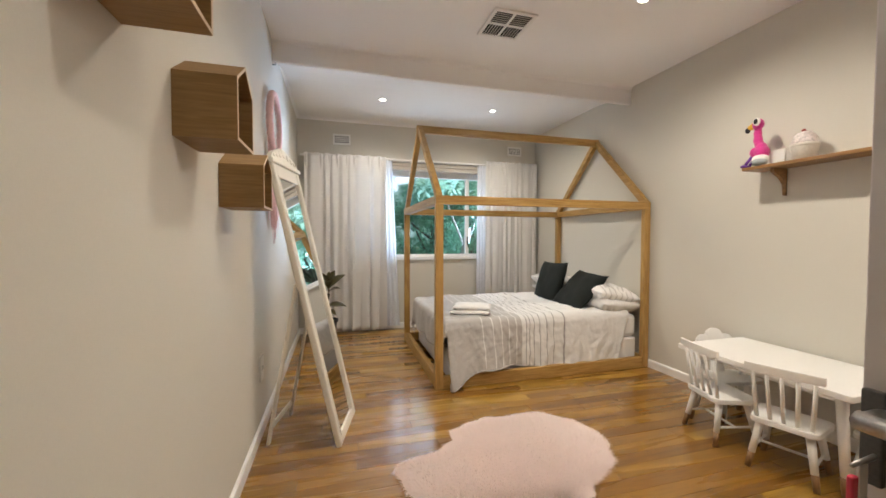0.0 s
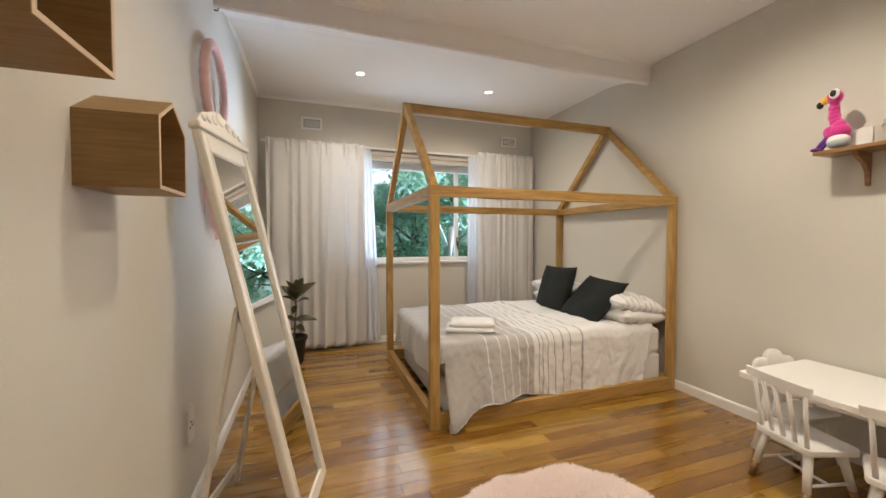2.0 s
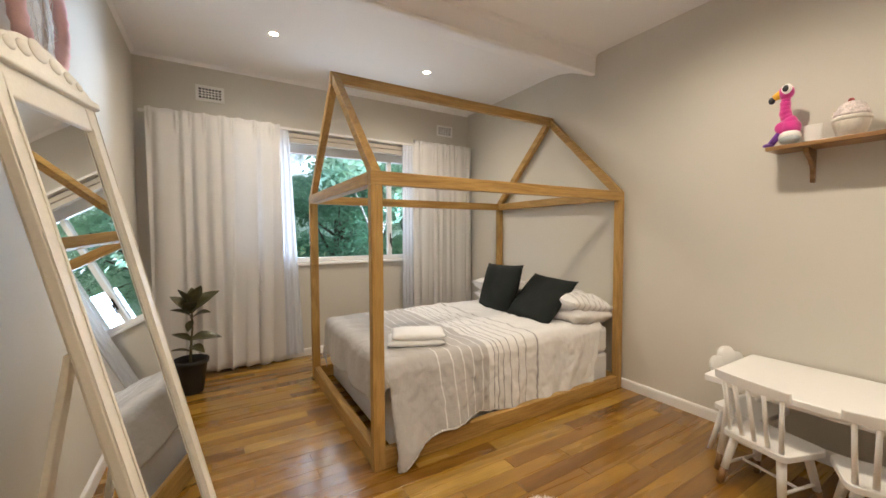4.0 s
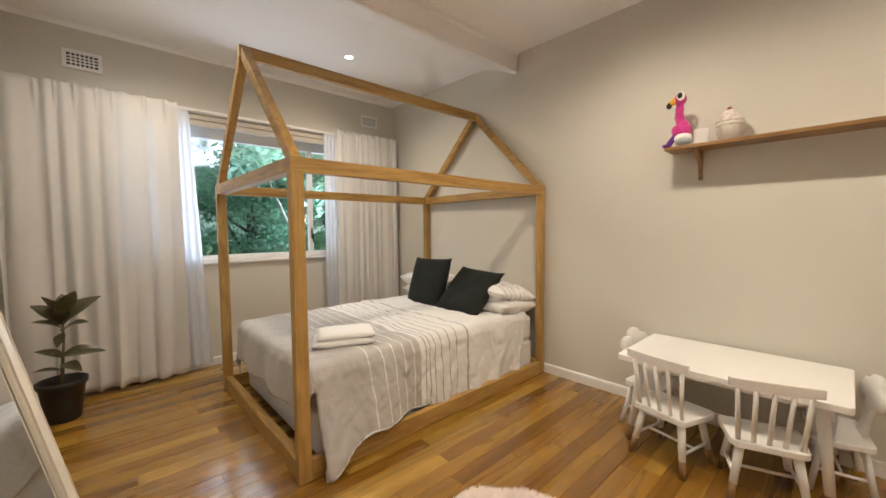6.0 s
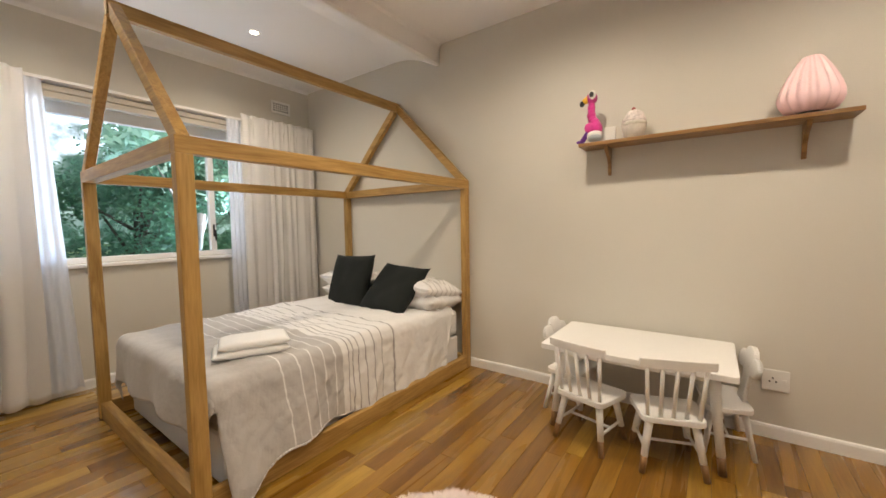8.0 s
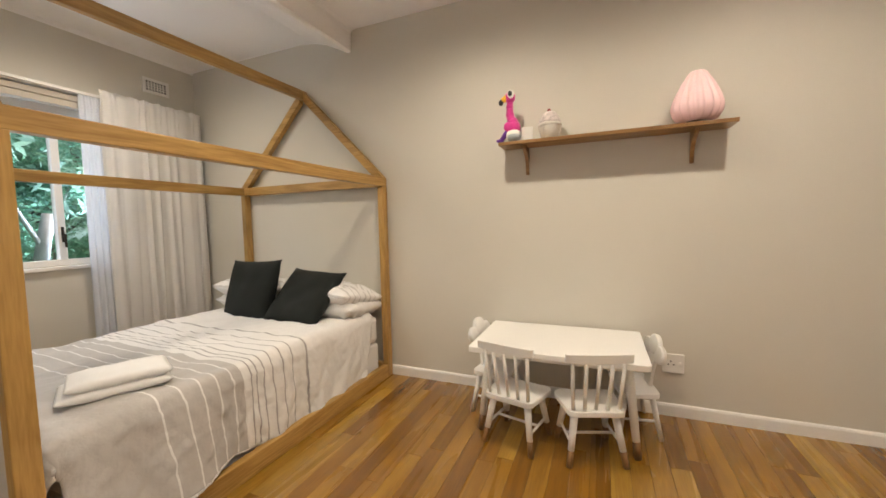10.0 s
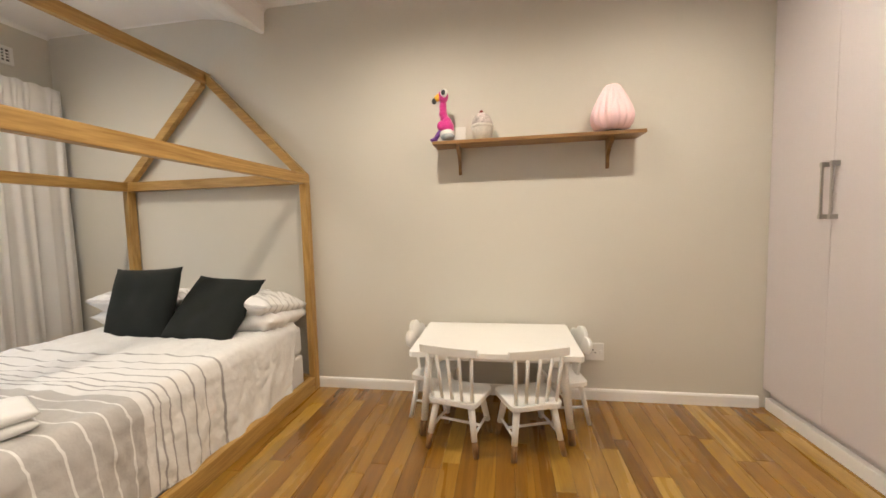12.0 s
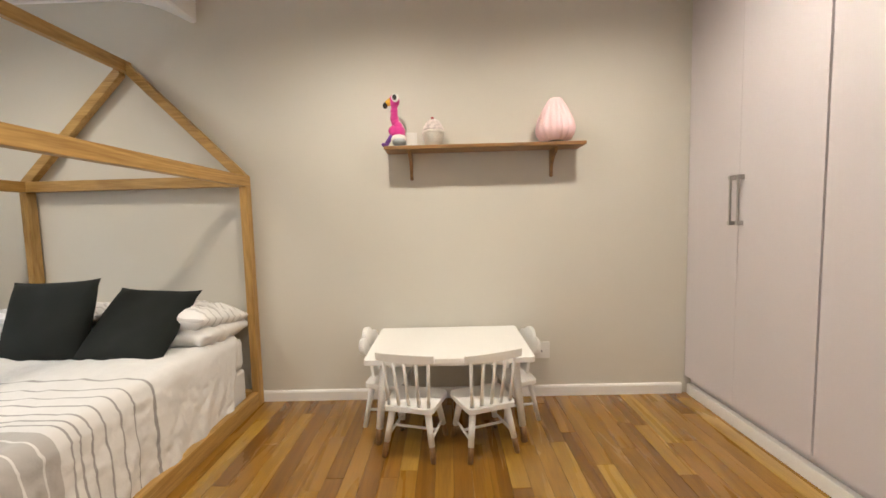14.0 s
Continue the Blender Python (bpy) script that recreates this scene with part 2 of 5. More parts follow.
def part(name, bm, material, parent=None, label="", smooth=False):
    """Links a bmesh as one mesh object, under a thing where one is given."""
    me = bpy.data.meshes.new(name)
    bmesh.ops.recalc_face_normals(bm, faces=bm.faces[:])
    if smooth:
        for f in bm.faces:
            f.smooth = True
    bm.to_mesh(me)
    bm.free()
    me.materials.append(material)
    ob = new(name, me)
    ob.parent = parent
    return tagged(ob, label)


def boxpart(name, dims, material, parent=None, bevel=0.003, label="", m=None):
    bm = bmesh.new()
    box(bm, *dims)
    if bevel:
        bevelled(bm, bevel)
    if m is not None:
        bmesh.ops.transform(bm, matrix=m, verts=bm.verts[:])
    return part(name, bm, material, parent, label)


def thing(name, m, label, category, group="", kind=""):
    ob = new(name)
    ob.matrix_basis = m
    return tagged(ob, label, category, group, kind)


def structure(ob, label, category):
    return tagged(ob, label, category, "", "structure")


# ---- the room ----
LEFT, RIGHT, FAR, NEAR = 0.78, 4.21, 10.82, 5.2
CEILING, LOW = 2.825, 2.65
WIN = (1.72, 3.42, 0.98, 2.22)

structure(boxpart("wall_west", (LEFT - 0.15, LEFT, NEAR - 0.15, FAR + 0.22, 0, 3.0), WALL, bevel=0), "matt light grey painted plaster wall", "wall")
structure(boxpart("wall_east", (RIGHT, RIGHT + 0.15, 4.6, FAR + 0.22, 0, 3.0), WALL, bevel=0), "matt light grey painted plaster wall", "wall")
bm = bmesh.new()
for b in ((LEFT, WIN[0], 0, 3.0), (WIN[1], RIGHT, 0, 3.0), (WIN[0], WIN[1], 0, WIN[2]), (WIN[0], WIN[1], WIN[3], 3.0)):
    box(bm, b[0], b[1], FAR, FAR + 0.22, b[2], b[3])
structure(part("wall_north", bm, WALL), "light grey painted wall with a wide window opening", "wall")
bm = bmesh.new()
DOOR = (1.12, 2.0)
for b in ((LEFT, DOOR[0], 0, 3.0), (DOOR[1], 2.12, 0, 3.0), (DOOR[0], DOOR[1], 2.06, 3.0)):
    box(bm, b[0], b[1], NEAR - 0.15, NEAR, b[2], b[3])
structure(part("wall_south", bm, WALL), "light grey painted wall with the doorway", "wall")
structure(boxpart("wall_passage_west", (0.55, 0.63, 2.4, NEAR - 0.15, 0, 3.0), WALL, bevel=0), "plain light grey passage wall", "wall")
structure(boxpart("wall_passage_east", (2.3, 2.38, 2.4, NEAR - 0.62, 0, 3.0), WALL, bevel=0), "plain light grey passage wall", "wall")
structure(boxpart("wall_passage_end", (0.55, 2.38, 2.3, 2.4, 0, 3.0), WALL, bevel=0), "plain light grey passage wall", "wall")
structure(boxpart("wall_wardrobe_back", (2.12, RIGHT + 0.15, NEAR - 0.7, NEAR - 0.62, 0, 3.0), WALL, bevel=0), "plain light grey wall behind the wardrobe", "wall")

# ceiling with a shallow beam whose underside slopes up to the far part
bm = bmesh.new()
prof = [(2.3, CEILING), (8.84, CEILING), (8.865, CEILING - 0.008), (8.88, CEILING - 0.028), (8.886, LOW + 0.01), (8.9, LOW), (8.93, LOW + 0.006), (9.02, LOW + 0.055), (9.13, LOW + 0.105), (9.25, LOW + 0.14), (9.4, LOW + 0.158), (9.6, CEILING - 0.008), (FAR + 0.22, CEILING - 0.005), (FAR + 0.22, 3.0), (2.3, 3.0)]
outline(bm, prof, 0.55, RIGHT + 0.15, "yz")
structure(part("ceiling", bm, CEIL), "white painted ceiling with a shallow sloped beam", "ceiling")

# small cove cornice along the far part
bm = bmesh.new()
cov = [(0, 0), (0.028, 0), (0.018, -0.008), (0.008, -0.018), (0, -0.028)]
outline(bm, [(FAR - u, CEILING - 0.005 + v) for u, v in cov], LEFT, RIGHT, "yz")
outline(bm, [(LEFT + u, CEILING - 0.005 + v) for u, v in cov], 9.3, FAR, "xz")
outline(bm, [(RIGHT - u * 0.4, CEILING - 0.005 + v * 0.4) for u, v in cov], 9.3, FAR, "xz")
structure(part("trim", bm, CEIL), "small white cove cornice", "cornice")


def skirting(x0, y0, x1, y1):
    """A skirting board whose room side lies to the left of the way from the first to the second point."""
    d = Vector((x1 - x0, y1 - y0, 0))
    bm = bmesh.new()
    outline(bm, [(0, 0), (0.018, 0), (0.018, 0.062), (0.014, 0.072), (0.006, 0.076), (0, 0.076)], 0, d.length, "xz")
    bmesh.ops.transform(bm, matrix=Matrix.Translation((x0, y0, 0)) @ Matrix.Rotation(math.atan2(d.y, d.x) - math.pi / 2, 4, "Z") @ Matrix.Diagonal((-1, 1, 1, 1)), verts=bm.verts[:])
    return structure(part("baseboard", bm, WHITE), "white painted timber skirting board", "skirting")


skirting(RIGHT, 5.58, RIGHT, FAR)
skirting(RIGHT - 0.018, FAR, LEFT + 0.018, FAR)
skirting(LEFT, FAR, LEFT, NEAR)

# floor: a dark bed under single boards that run across the room
floor = structure(boxpart("floor", (0.55, RIGHT, 2.3, FAR, -0.1, -0.004), GAP, bevel=0), "glossy honey-brown hardwood board floor", "floor")


def boards():
    rnd = random.Random(4)
    w = 0.092
    y = 5.2
    while y < FAR - 0.01:
        x = LEFT - rnd.uniform(0, 0.9)
        while x < RIGHT:
            length = rnd.choice((0.45, 0.7, 0.95, 1.2, 1.5))
            x0, x1 = max(LEFT, x + 0.0008), min(RIGHT, x + length - 0.0008)
            if x1 - x0 > 0.03:
                bm = bmesh.new()
                y1 = min(FAR, y + w - 0.0012)
                lift = rnd.uniform(-0.0006, 0.0)
                hx, hy, c = (x1 - x0) / 2, (y1 - y) / 2, 0.0006
                lo = [bm.verts.new((sx * hx, sy * hy, -0.012)) for sx, sy in ((-1, -1), (1, -1), (1, 1), (-1, 1))]
                mid = [bm.verts.new((sx * hx, sy * hy, -c)) for sx, sy in ((-1, -1), (1, -1), (1, 1), (-1, 1))]
                top = [bm.verts.new((sx * (hx - c), sy * (hy - c), 0)) for sx, sy in ((-1, -1), (1, -1), (1, 1), (-1, 1))]
                for a, b in ((lo, mid), (mid, top)):
                    for i in range(4):
                        j = (i + 1) % 4
                        bm.faces.new((a[i], a[j], b[j], b[i]))
                bm.faces.new(top)
                ob = part("floor_board", bm, BOARD, floor)
                ob.location = ((x0 + x1) / 2, (y + y1) / 2, lift)
            x += length
        y += w
    boxpart("threshold_board", (0.63, 2.3, 2.4, 5.2, -0.003, 0), BOARD, floor, 0)


# ---- window, blind and curtains ----
win = structure(thing("window_1", pose(0, FAR + 0.06, 0), "white framed window over a leafy garden", "window"), "white framed window over a leafy garden", "window")
wx0, wx1, wz0, wz1 = WIN
for nm, d in (("window_frame", (wx0, wx0 + 0.05, 0, 0.06, wz0, wz1)), ("window_frame", (wx1 - 0.05, wx1, 0, 0.06, wz0, wz1)), ("window_frame", (wx0 + 0.05, wx1 - 0.05, 0, 0.06, wz0, wz0 + 0.045)),
              ("window_frame", (wx0 + 0.05, wx1 - 0.05, 0, 0.06, wz1 - 0.105, wz1)), ("mullion", (3.10, 3.15, 0.002, 0.058, wz0 + 0.045, wz1 - 0.105))):
    boxpart(nm, d, WHITE, win, 0.004)
for a, b in ((wx0 + 0.05, 3.10), (3.15, wx1 - 0.05)):
    pane = boxpart("pane", (a, b, 0.028, 0.032, wz0 + 0.045, wz1 - 0.105), GLASS, win, 0, "clear window glass")
    pane.visible_shadow = False
boxpart("window_sill", (wx0 - 0.03, wx1 + 0.03, -0.09, 0.02, wz0 - 0.03, wz0 - 0.002), WHITE, win, 0.005, "white painted sill")

blind = thing("roman_blind", pose(0, FAR - 0.045, 0), "beige roman blind drawn up above the window", "blind")
boxpart("headrail", (1.78, 3.42, -0.02, 0.03, 2.300, 2.328), WHITE, blind, 0.004, "white head rail")
for k in range(2):
    bm = bmesh.new()
    z = 2.292 - 0.054 * k
    outline(bm, [(-0.012 - 0.006 * k, z), (0.012, z), (0.012, z - 0.05), (-0.006, z - 0.056), (-0.024 - 0.006 * k, z - 0.045)], 1.8, 3.4, "yz")
    part("fold", bm, BLIND, blind)

cord = bmesh.new()
for k in range(34):
    ball_z = 2.19 - 0.035 * k
    lathe(cord, [(0.0015, ball_z - 0.03), (0.0015, ball_z - 0.006), (0.005, ball_z - 0.003), (0.005, ball_z + 0.003), (0.0015, ball_z + 0.005)], 8, pose(2.005, -0.005, 0))
part("cord", cord, PLASTIC, blind, "white beaded pull cord", True)
STAY = mat("dark_bronze_window_stay", (0.05, 0.04, 0.035), 0.45, metal=0.6)
bm = bmesh.new()
box(bm, 3.118, 3.134, -0.012, 0.0, 1.16, 1.28)
box(bm, 3.121, 3.131, -0.034, -0.012, 1.20, 1.215)
box(bm, 3.119, 3.133, -0.044, -0.034, 1.12, 1.225)
bevelled(bm, 0.002, 1)
part("window_handle", bm, STAY, win, "dark bronze casement handle")

rail = thing("curtain_rail", pose(0, 10.735, 2.318), "slim white curtain track along the window wall", "curtain rail")
boxpart("track", (0.82, 4.17, -0.012, 0.012, -0.012, 0.012), WHITE, rail, 0.003)
for x in (0.9, 2.5, 4.1):
    boxpart("bracket", (x - 0.01, x + 0.01, 0.012, FAR - 10.735, -0.008, 0.008), WHITE, rail, 0.002)


def curtain(x0, x1, folds, seed, label, deep, top):
    """A pleated curtain: folds that widen and wander towards the hem."""
    rnd = random.Random(seed)
    cu = thing("curtain", pose(0, 10.665, 0), label, "curtain", "window curtains")
    phase = [rnd.uniform(-0.7, 0.7) for _ in range(folds + 2)]
    amp = [rnd.uniform(0.25, 1.15) for _ in range(folds + 2)]

    def depth(u, v):
        s = u * folds + 0.30 * math.sin(u * 8.0 + seed) + 0.12 * math.sin(u * 23.0 + 2 * seed)
        k = max(0, min(folds, int(s)))
        f = min(1.0, max(0.0, s - k))
        a = amp[k] * (1 - f) + amp[k + 1] * f
        p = phase[k] * (1 - f) + phase[k + 1] * f
        fall = min(1.0, 0.5 + v * 1.1)
        c = math.sin(2 * math.pi * s + p * v * 1.6)
        y = deep * a * (c + 0.22 * math.sin(4 * math.pi * s + 2.2 * v + seed)) * fall + 0.014 * math.sin(3.1 * s + 2.4 * v) * v
        y -= 0.035 * max(0.0, math.sin(2 * math.pi * s)) ** 10 * math.exp(-((v - 0.028) * 30) ** 2)
        return y
    nu, nv = folds * 18, 44
    bm = bmesh.new()
    rows = []
    for j in range(nv + 1):
        v = j / nv
        row = []
        for i in range(nu + 1):
            u = i / nu
            x = x0 + (x1 - x0) * u + 0.014 * math.sin(7 * u * folds + 3 * v) * v
            z = top - v * (top - 0.04) + 0.012 * math.sin(2 * math.pi * folds * u + 1) * v + 0.006 * math.sin(2 * math.pi * folds * u) * (1 - v)
            row.append(bm.verts.new((x, depth(u, v), z)))
        rows.append(row)
    for a, b in zip(rows, rows[1:]):
        for i in range(nu):
            bm.faces.new((a[i], a[i + 1], b[i + 1], b[i]))
    cloth = part("cloth", bm, CURTAIN, cu, "", True)
    sol = cloth.modifiers.new("thickness", "SOLIDIFY")
    sol.thickness = 0.003
    bm = bmesh.new()
    band = []
    for i in range(nu + 1):
        u = i / nu
        x = x0 + (x1 - x0) * u
        band.append((bm.verts.new((x, depth(u, 0.0) + 0.006, top - 0.006)), bm.verts.new((x, depth(u, 0.03) + 0.006, top - 0.07))))
    for a, b in zip(band, band[1:]):
        bm.faces.new((a[0], b[0], b[1], a[1]))
    part("heading_tape", bm, CURTAIN, cu, "gathered heading tape", True)
    return cu


tcn = CURTAIN.node_tree
tct = tcn.nodes.new("ShaderNodeBsdfTranslucent")
tct.inputs["Color"].default_value = (0.86, 0.86, 0.88, 1)
tcm = tcn.nodes.new("ShaderNodeMixShader")
tcm.inputs["Fac"].default_value = 0.28
tcn.links.new(tcn.nodes["Principled BSDF"].outputs["BSDF"], tcm.inputs[1])
tcn.links.new(tct.outputs["BSDF"], tcm.inputs[2])
tcn.links.new(tcm.outputs[0], tcn.nodes["Material Output"].inputs["Surface"])

SHEER = bpy.data.materials.new("thin_white_lining")
SHEER.use_nodes = True
shn = SHEER.node_tree
shp = shn.nodes["Principled BSDF"]
shp.inputs["Base Color"].default_value = (0.80, 0.83, 0.9, 1)
shp.inputs["Roughness"].default_value = 0.9
tr = shn.nodes.new("ShaderNodeBsdfTranslucent")
tr.inputs["Color"].default_value = (0.85, 0.87, 0.92, 1)
mx = shn.nodes.new("ShaderNodeMixShader")
wv = shn.nodes.new("ShaderNodeTexNoise")
wv.inputs["Scale"].default_value = 300
wm = shn.nodes.new("ShaderNodeMapRange")
wm.inputs["To Min"].default_value, wm.inputs["To Max"].default_value = 0.28, 0.42
shn.links.new(wv.outputs["Fac"], wm.inputs["Value"])
shn.links.new(wm.outputs[0], mx.inputs["Fac"])
shn.links.new(shp.outputs["BSDF"], mx.inputs[1])
shn.links.new(tr.outputs["BSDF"], mx.inputs[2])
shn.links.new(mx.outputs[0], shn.nodes["Material Output"].inputs["Surface"])


def lining(cu, x0, x1, lean):
    bm = bmesh.new()
    rows = []
    for j in range(31):
        v = j / 30
        rows.append([bm.verts.new((x0 + (x1 - x0) * i / 24 + lean * v * i / 24, 0.05 + 0.016 * math.sin(i * 0.9 + v) * (0.4 + v), 2.30 - 2.24 * v)) for i in range(25)])
    for a, b in zip(rows, rows[1:]):
        for i in range(24):
            bm.faces.new((a[i], a[i + 1], b[i + 1], b[i]))
    part("lining", bm, SHEER, cu, "thin white translucent lining", True)


c1 = curtain(0.87, 1.90, 8, 3, "off-white pinch-pleated curtain drawn to the side wall", 0.024, 2.335)
lining(c1, 1.84, 1.99, 0.1)
c2 = curtain(3.33, 4.15, 8, 8, "off-white pinch-pleated curtain gathered by the corner", 0.024, 2.36)
lining(c2, 3.36, 3.22, -0.02)

# ---- wall fittings ----


def air_brick(x, z, w, h):
    v = thing("air_vent", pose(x, FAR, z), "white square-holed plaster wall vent", "vent", "wall vents")
    boxpart("backing", (-w / 2, w / 2, -0.006, 0, -h / 2, h / 2), DARK, v, 0)
    for dx in (-1, 1):
        boxpart("frame", (dx * w / 2 - 0.012, dx * w / 2 + 0.012, -0.016, 0, -h / 2 - 0.012, h / 2 + 0.012), WHITE, v, 0.002)
        boxpart("frame", (-w / 2 + 0.012, w / 2 - 0.012, -0.016, 0, dx * h / 2 - 0.012, dx * h / 2 + 0.012), WHITE, v, 0.002)
    nx, nz = 7, 4
    for i in range(1, nx):
        xx = -w / 2 + 0.012 + (w - 0.024) * i / nx
        boxpart("slat", (xx - 0.0045, xx + 0.0045, -0.013, -0.006, -h / 2 + 0.012, h / 2 - 0.012), WHITE, v, 0)
    for i in range(1, nz):
        zz = -h / 2 + 0.012 + (h - 0.024) * i / nz
        boxpart("slat", (-w / 2 + 0.012, w / 2 - 0.012, -0.014, -0.006, zz - 0.0042, zz + 0.0042), WHITE, v, 0)


air_brick(1.337, 2.56, 0.20, 0.115)
air_brick(3.85, 2.56, 0.20, 0.11)

SLOT = mat("grey_vent_blade", (0.5, 0.46, 0.42), 0.5)
ac = thing("ceiling_vent", pose(2.465, 8.185, CEILING), "white four-way ceiling air vent with dark slots", "vent")
boxpart("backing", (-0.14, 0.14, -0.15, 0.15, -0.004, 0), DARK, ac, 0)
for s in (-1, 1):
    boxpart("frame", (s * 0.15 - 0.014, s * 0.15 + 0.014, -0.175, 0.175, -0.014, 0), WHITE, ac, 0.003)
    boxpart("frame", (-0.136, 0.136, s * 0.161 - 0.014, s * 0.161 + 0.014, -0.014, 0), WHITE, ac, 0.003)
boxpart("frame", (-0.136, 0.136, -0.009, 0.009, -0.013, 0), WHITE, ac, 0.002)
boxpart("frame", (-0.009, 0.009, -0.147, 0.147, -0.012, 0), WHITE, ac, 0.002)
for qx in (-1, 1):
    for k in range(1, 6):
        y = -0.009 - 0.138 * k / 6
        boxpart("slat", (qx * 0.0725 - 0.0635, qx * 0.0725 + 0.0635, y - 0.003, y + 0.003, -0.010, -0.006), SLOT, ac, 0)
    for k in range(1, 6):
        x = qx * (0.009 + 0.127 * k / 6)
        boxpart("slat", (x - 0.003, x + 0.003, 0.009, 0.147, -0.010, -0.006), SLOT, ac, 0)

GLOW = glowing("downlight_lens", (1.0, 0.88, 0.7), 30.0)
light0 = None
for lx, ly, watts in LIGHTS:
    zc = CEILING - (0.006 if ly > 9 else 0.0)
    if light0 is None:
        light0 = thing("ceiling_light", pose(lx, ly, zc), "small round recessed white ceiling downlight, lit", "downlight", "ceiling downlights")
        bm = bmesh.new()
        lathe(bm, [(0.046, -0.001), (0.048, -0.005), (0.038, -0.008), (0.032, -0.003)], 28)
        part("trim_ring", bm, WHITE, light0, "", True)
        bm = bmesh.new()
        lathe(bm, [(0.031, -0.0005), (0.031, -0.0035), (0.02, -0.006)], 24)
        part("lens", bm, GLOW, light0, "glowing warm lens")
    else:
        copy_thing(light0, pose(lx, ly, zc))


def socket(m, w, h, label):
    so = thing("power_socket", m, label, "socket")
    boxpart("plate", (-w / 2, w / 2, -0.012, 0, -h / 2, h / 2), PLASTIC, so, 0.004)
    for cx, cz in ((0, 0.014), (-0.014, -0.006), (0.014, -0.006)):
        bm = bmesh.new()
        lathe(bm, [(0.0045, 0), (0.0045, 0.003)], 10, pose(cx - 0.012, -0.0145, cz, -90))
        part("pin_hole", bm, DARK, so)
    boxpart("switch", (w / 2 - 0.03, w / 2 - 0.014, -0.018, -0.012, -0.012, 0.012), PLASTIC, so, 0.002)


socket(pose(RIGHT, 6.575, 0.335, 0, 0, -90), 0.12, 0.12, "white square wall socket beside the play table")
socket(pose(LEFT, 8.26, 0.42, 0, 0, 90), 0.09, 0.16, "white wall socket low on the wall")

# ---- house bed ----
BED = pose(2.045, 8.592, 0, 0, 0, -0.4)
bed = thing("house_bed", BED, "varnished pine house-frame bed standing against the wall", "bed")
BX0, BX1, BY0, BY1 = -0.004, 2.145, 0.0, 1.568
RZ, TOP = 1.612, 2.395
PX, PY = 0.066, 0.049
HX, HY, MX, MY = (BX1 - BX0) / 2, (BY1 - BY0) / 2, (BX0 + BX1) / 2, (BY0 + BY1) / 2
for x in (BX0 + PX / 2, BX1 - PX / 2):
    for y in (BY0 + PY / 2, BY1 - PY / 2):
        boxpart("post", (-PX / 2, PX / 2, -PY / 2, PY / 2, 0, RZ - 0.072), PINE_Z, bed, 0.004).location = (x, y, 0)
for y in (BY0 + PY / 2, BY1 - PY / 2):
    boxpart("side_rail", (-HX, HX, -PY / 2, PY / 2, -0.036, 0.036), PINE, bed, 0.004).location = (MX, y, RZ - 0.036)
    boxpart("base_rail", (-HX + PX, HX - PX, -0.023, 0.023, 0, 0.105), PINE, bed, 0.004).location = (MX, y, 0)
for x in (BX0 + PX / 2, BX1 - PX / 2):
    boxpart("end_rail", (-PX / 2, PX / 2, -HY + PY, HY - PY, -0.036, 0.036), PINE_Y, bed, 0.004).location = (x, MY, RZ - 0.036)
    boxpart("base_rail", (-0.026, 0.026, -HY + PY, HY - PY, 0, 0.105), PINE_Y, bed, 0.004).location = (x, MY, 0)
    for s in (-1, 1):
        # each rafter is cut level at the foot and plumb at the ridge
        slope = (TOP - 0.012 - RZ) / (HY - 0.02)
        drop = 0.058 * math.hypot(1, slope)
        bm = bmesh.new()
        outline(bm, [(0.0, 0.0), (drop / slope, 0.0), (HY - 0.022, slope * (HY - 0.022) - drop), (HY - 0.022, slope * (HY - 0.022))], -0.025, 0.025, "yz")
        bevelled(bm, 0.003, 1)
        ob = part("rafter", bm, PINE_Y, bed)
        ob.matrix_basis = Matrix.Translation((x, MY + s * HY, RZ)) @ Matrix.Rotation(0 if s < 0 else math.pi, 4, "Z")
boxpart("ridge_beam", (-HX, HX, -0.021, 0.021, -0.075, 0), PINE, bed, 0.004).location = (MX, MY, TOP)

base = thing("bed_base", BED, "white fabric divan base inside the bed frame", "bed base")
boxpart("body", (0.15, 2.07, 0.082, 1.44, 0.02, 0.285), LINEN, base, 0.02)
mattress = thing("mattress", BED, "white double mattress on the divan base", "mattress")
boxpart("body", (0.15, 2.07, 0.078, 1.44, 0.287, 0.51), LINEN, mattress, 0.04)


HANG_FOOT, DX0, DX1 = 0.27, 0.10, 1.96


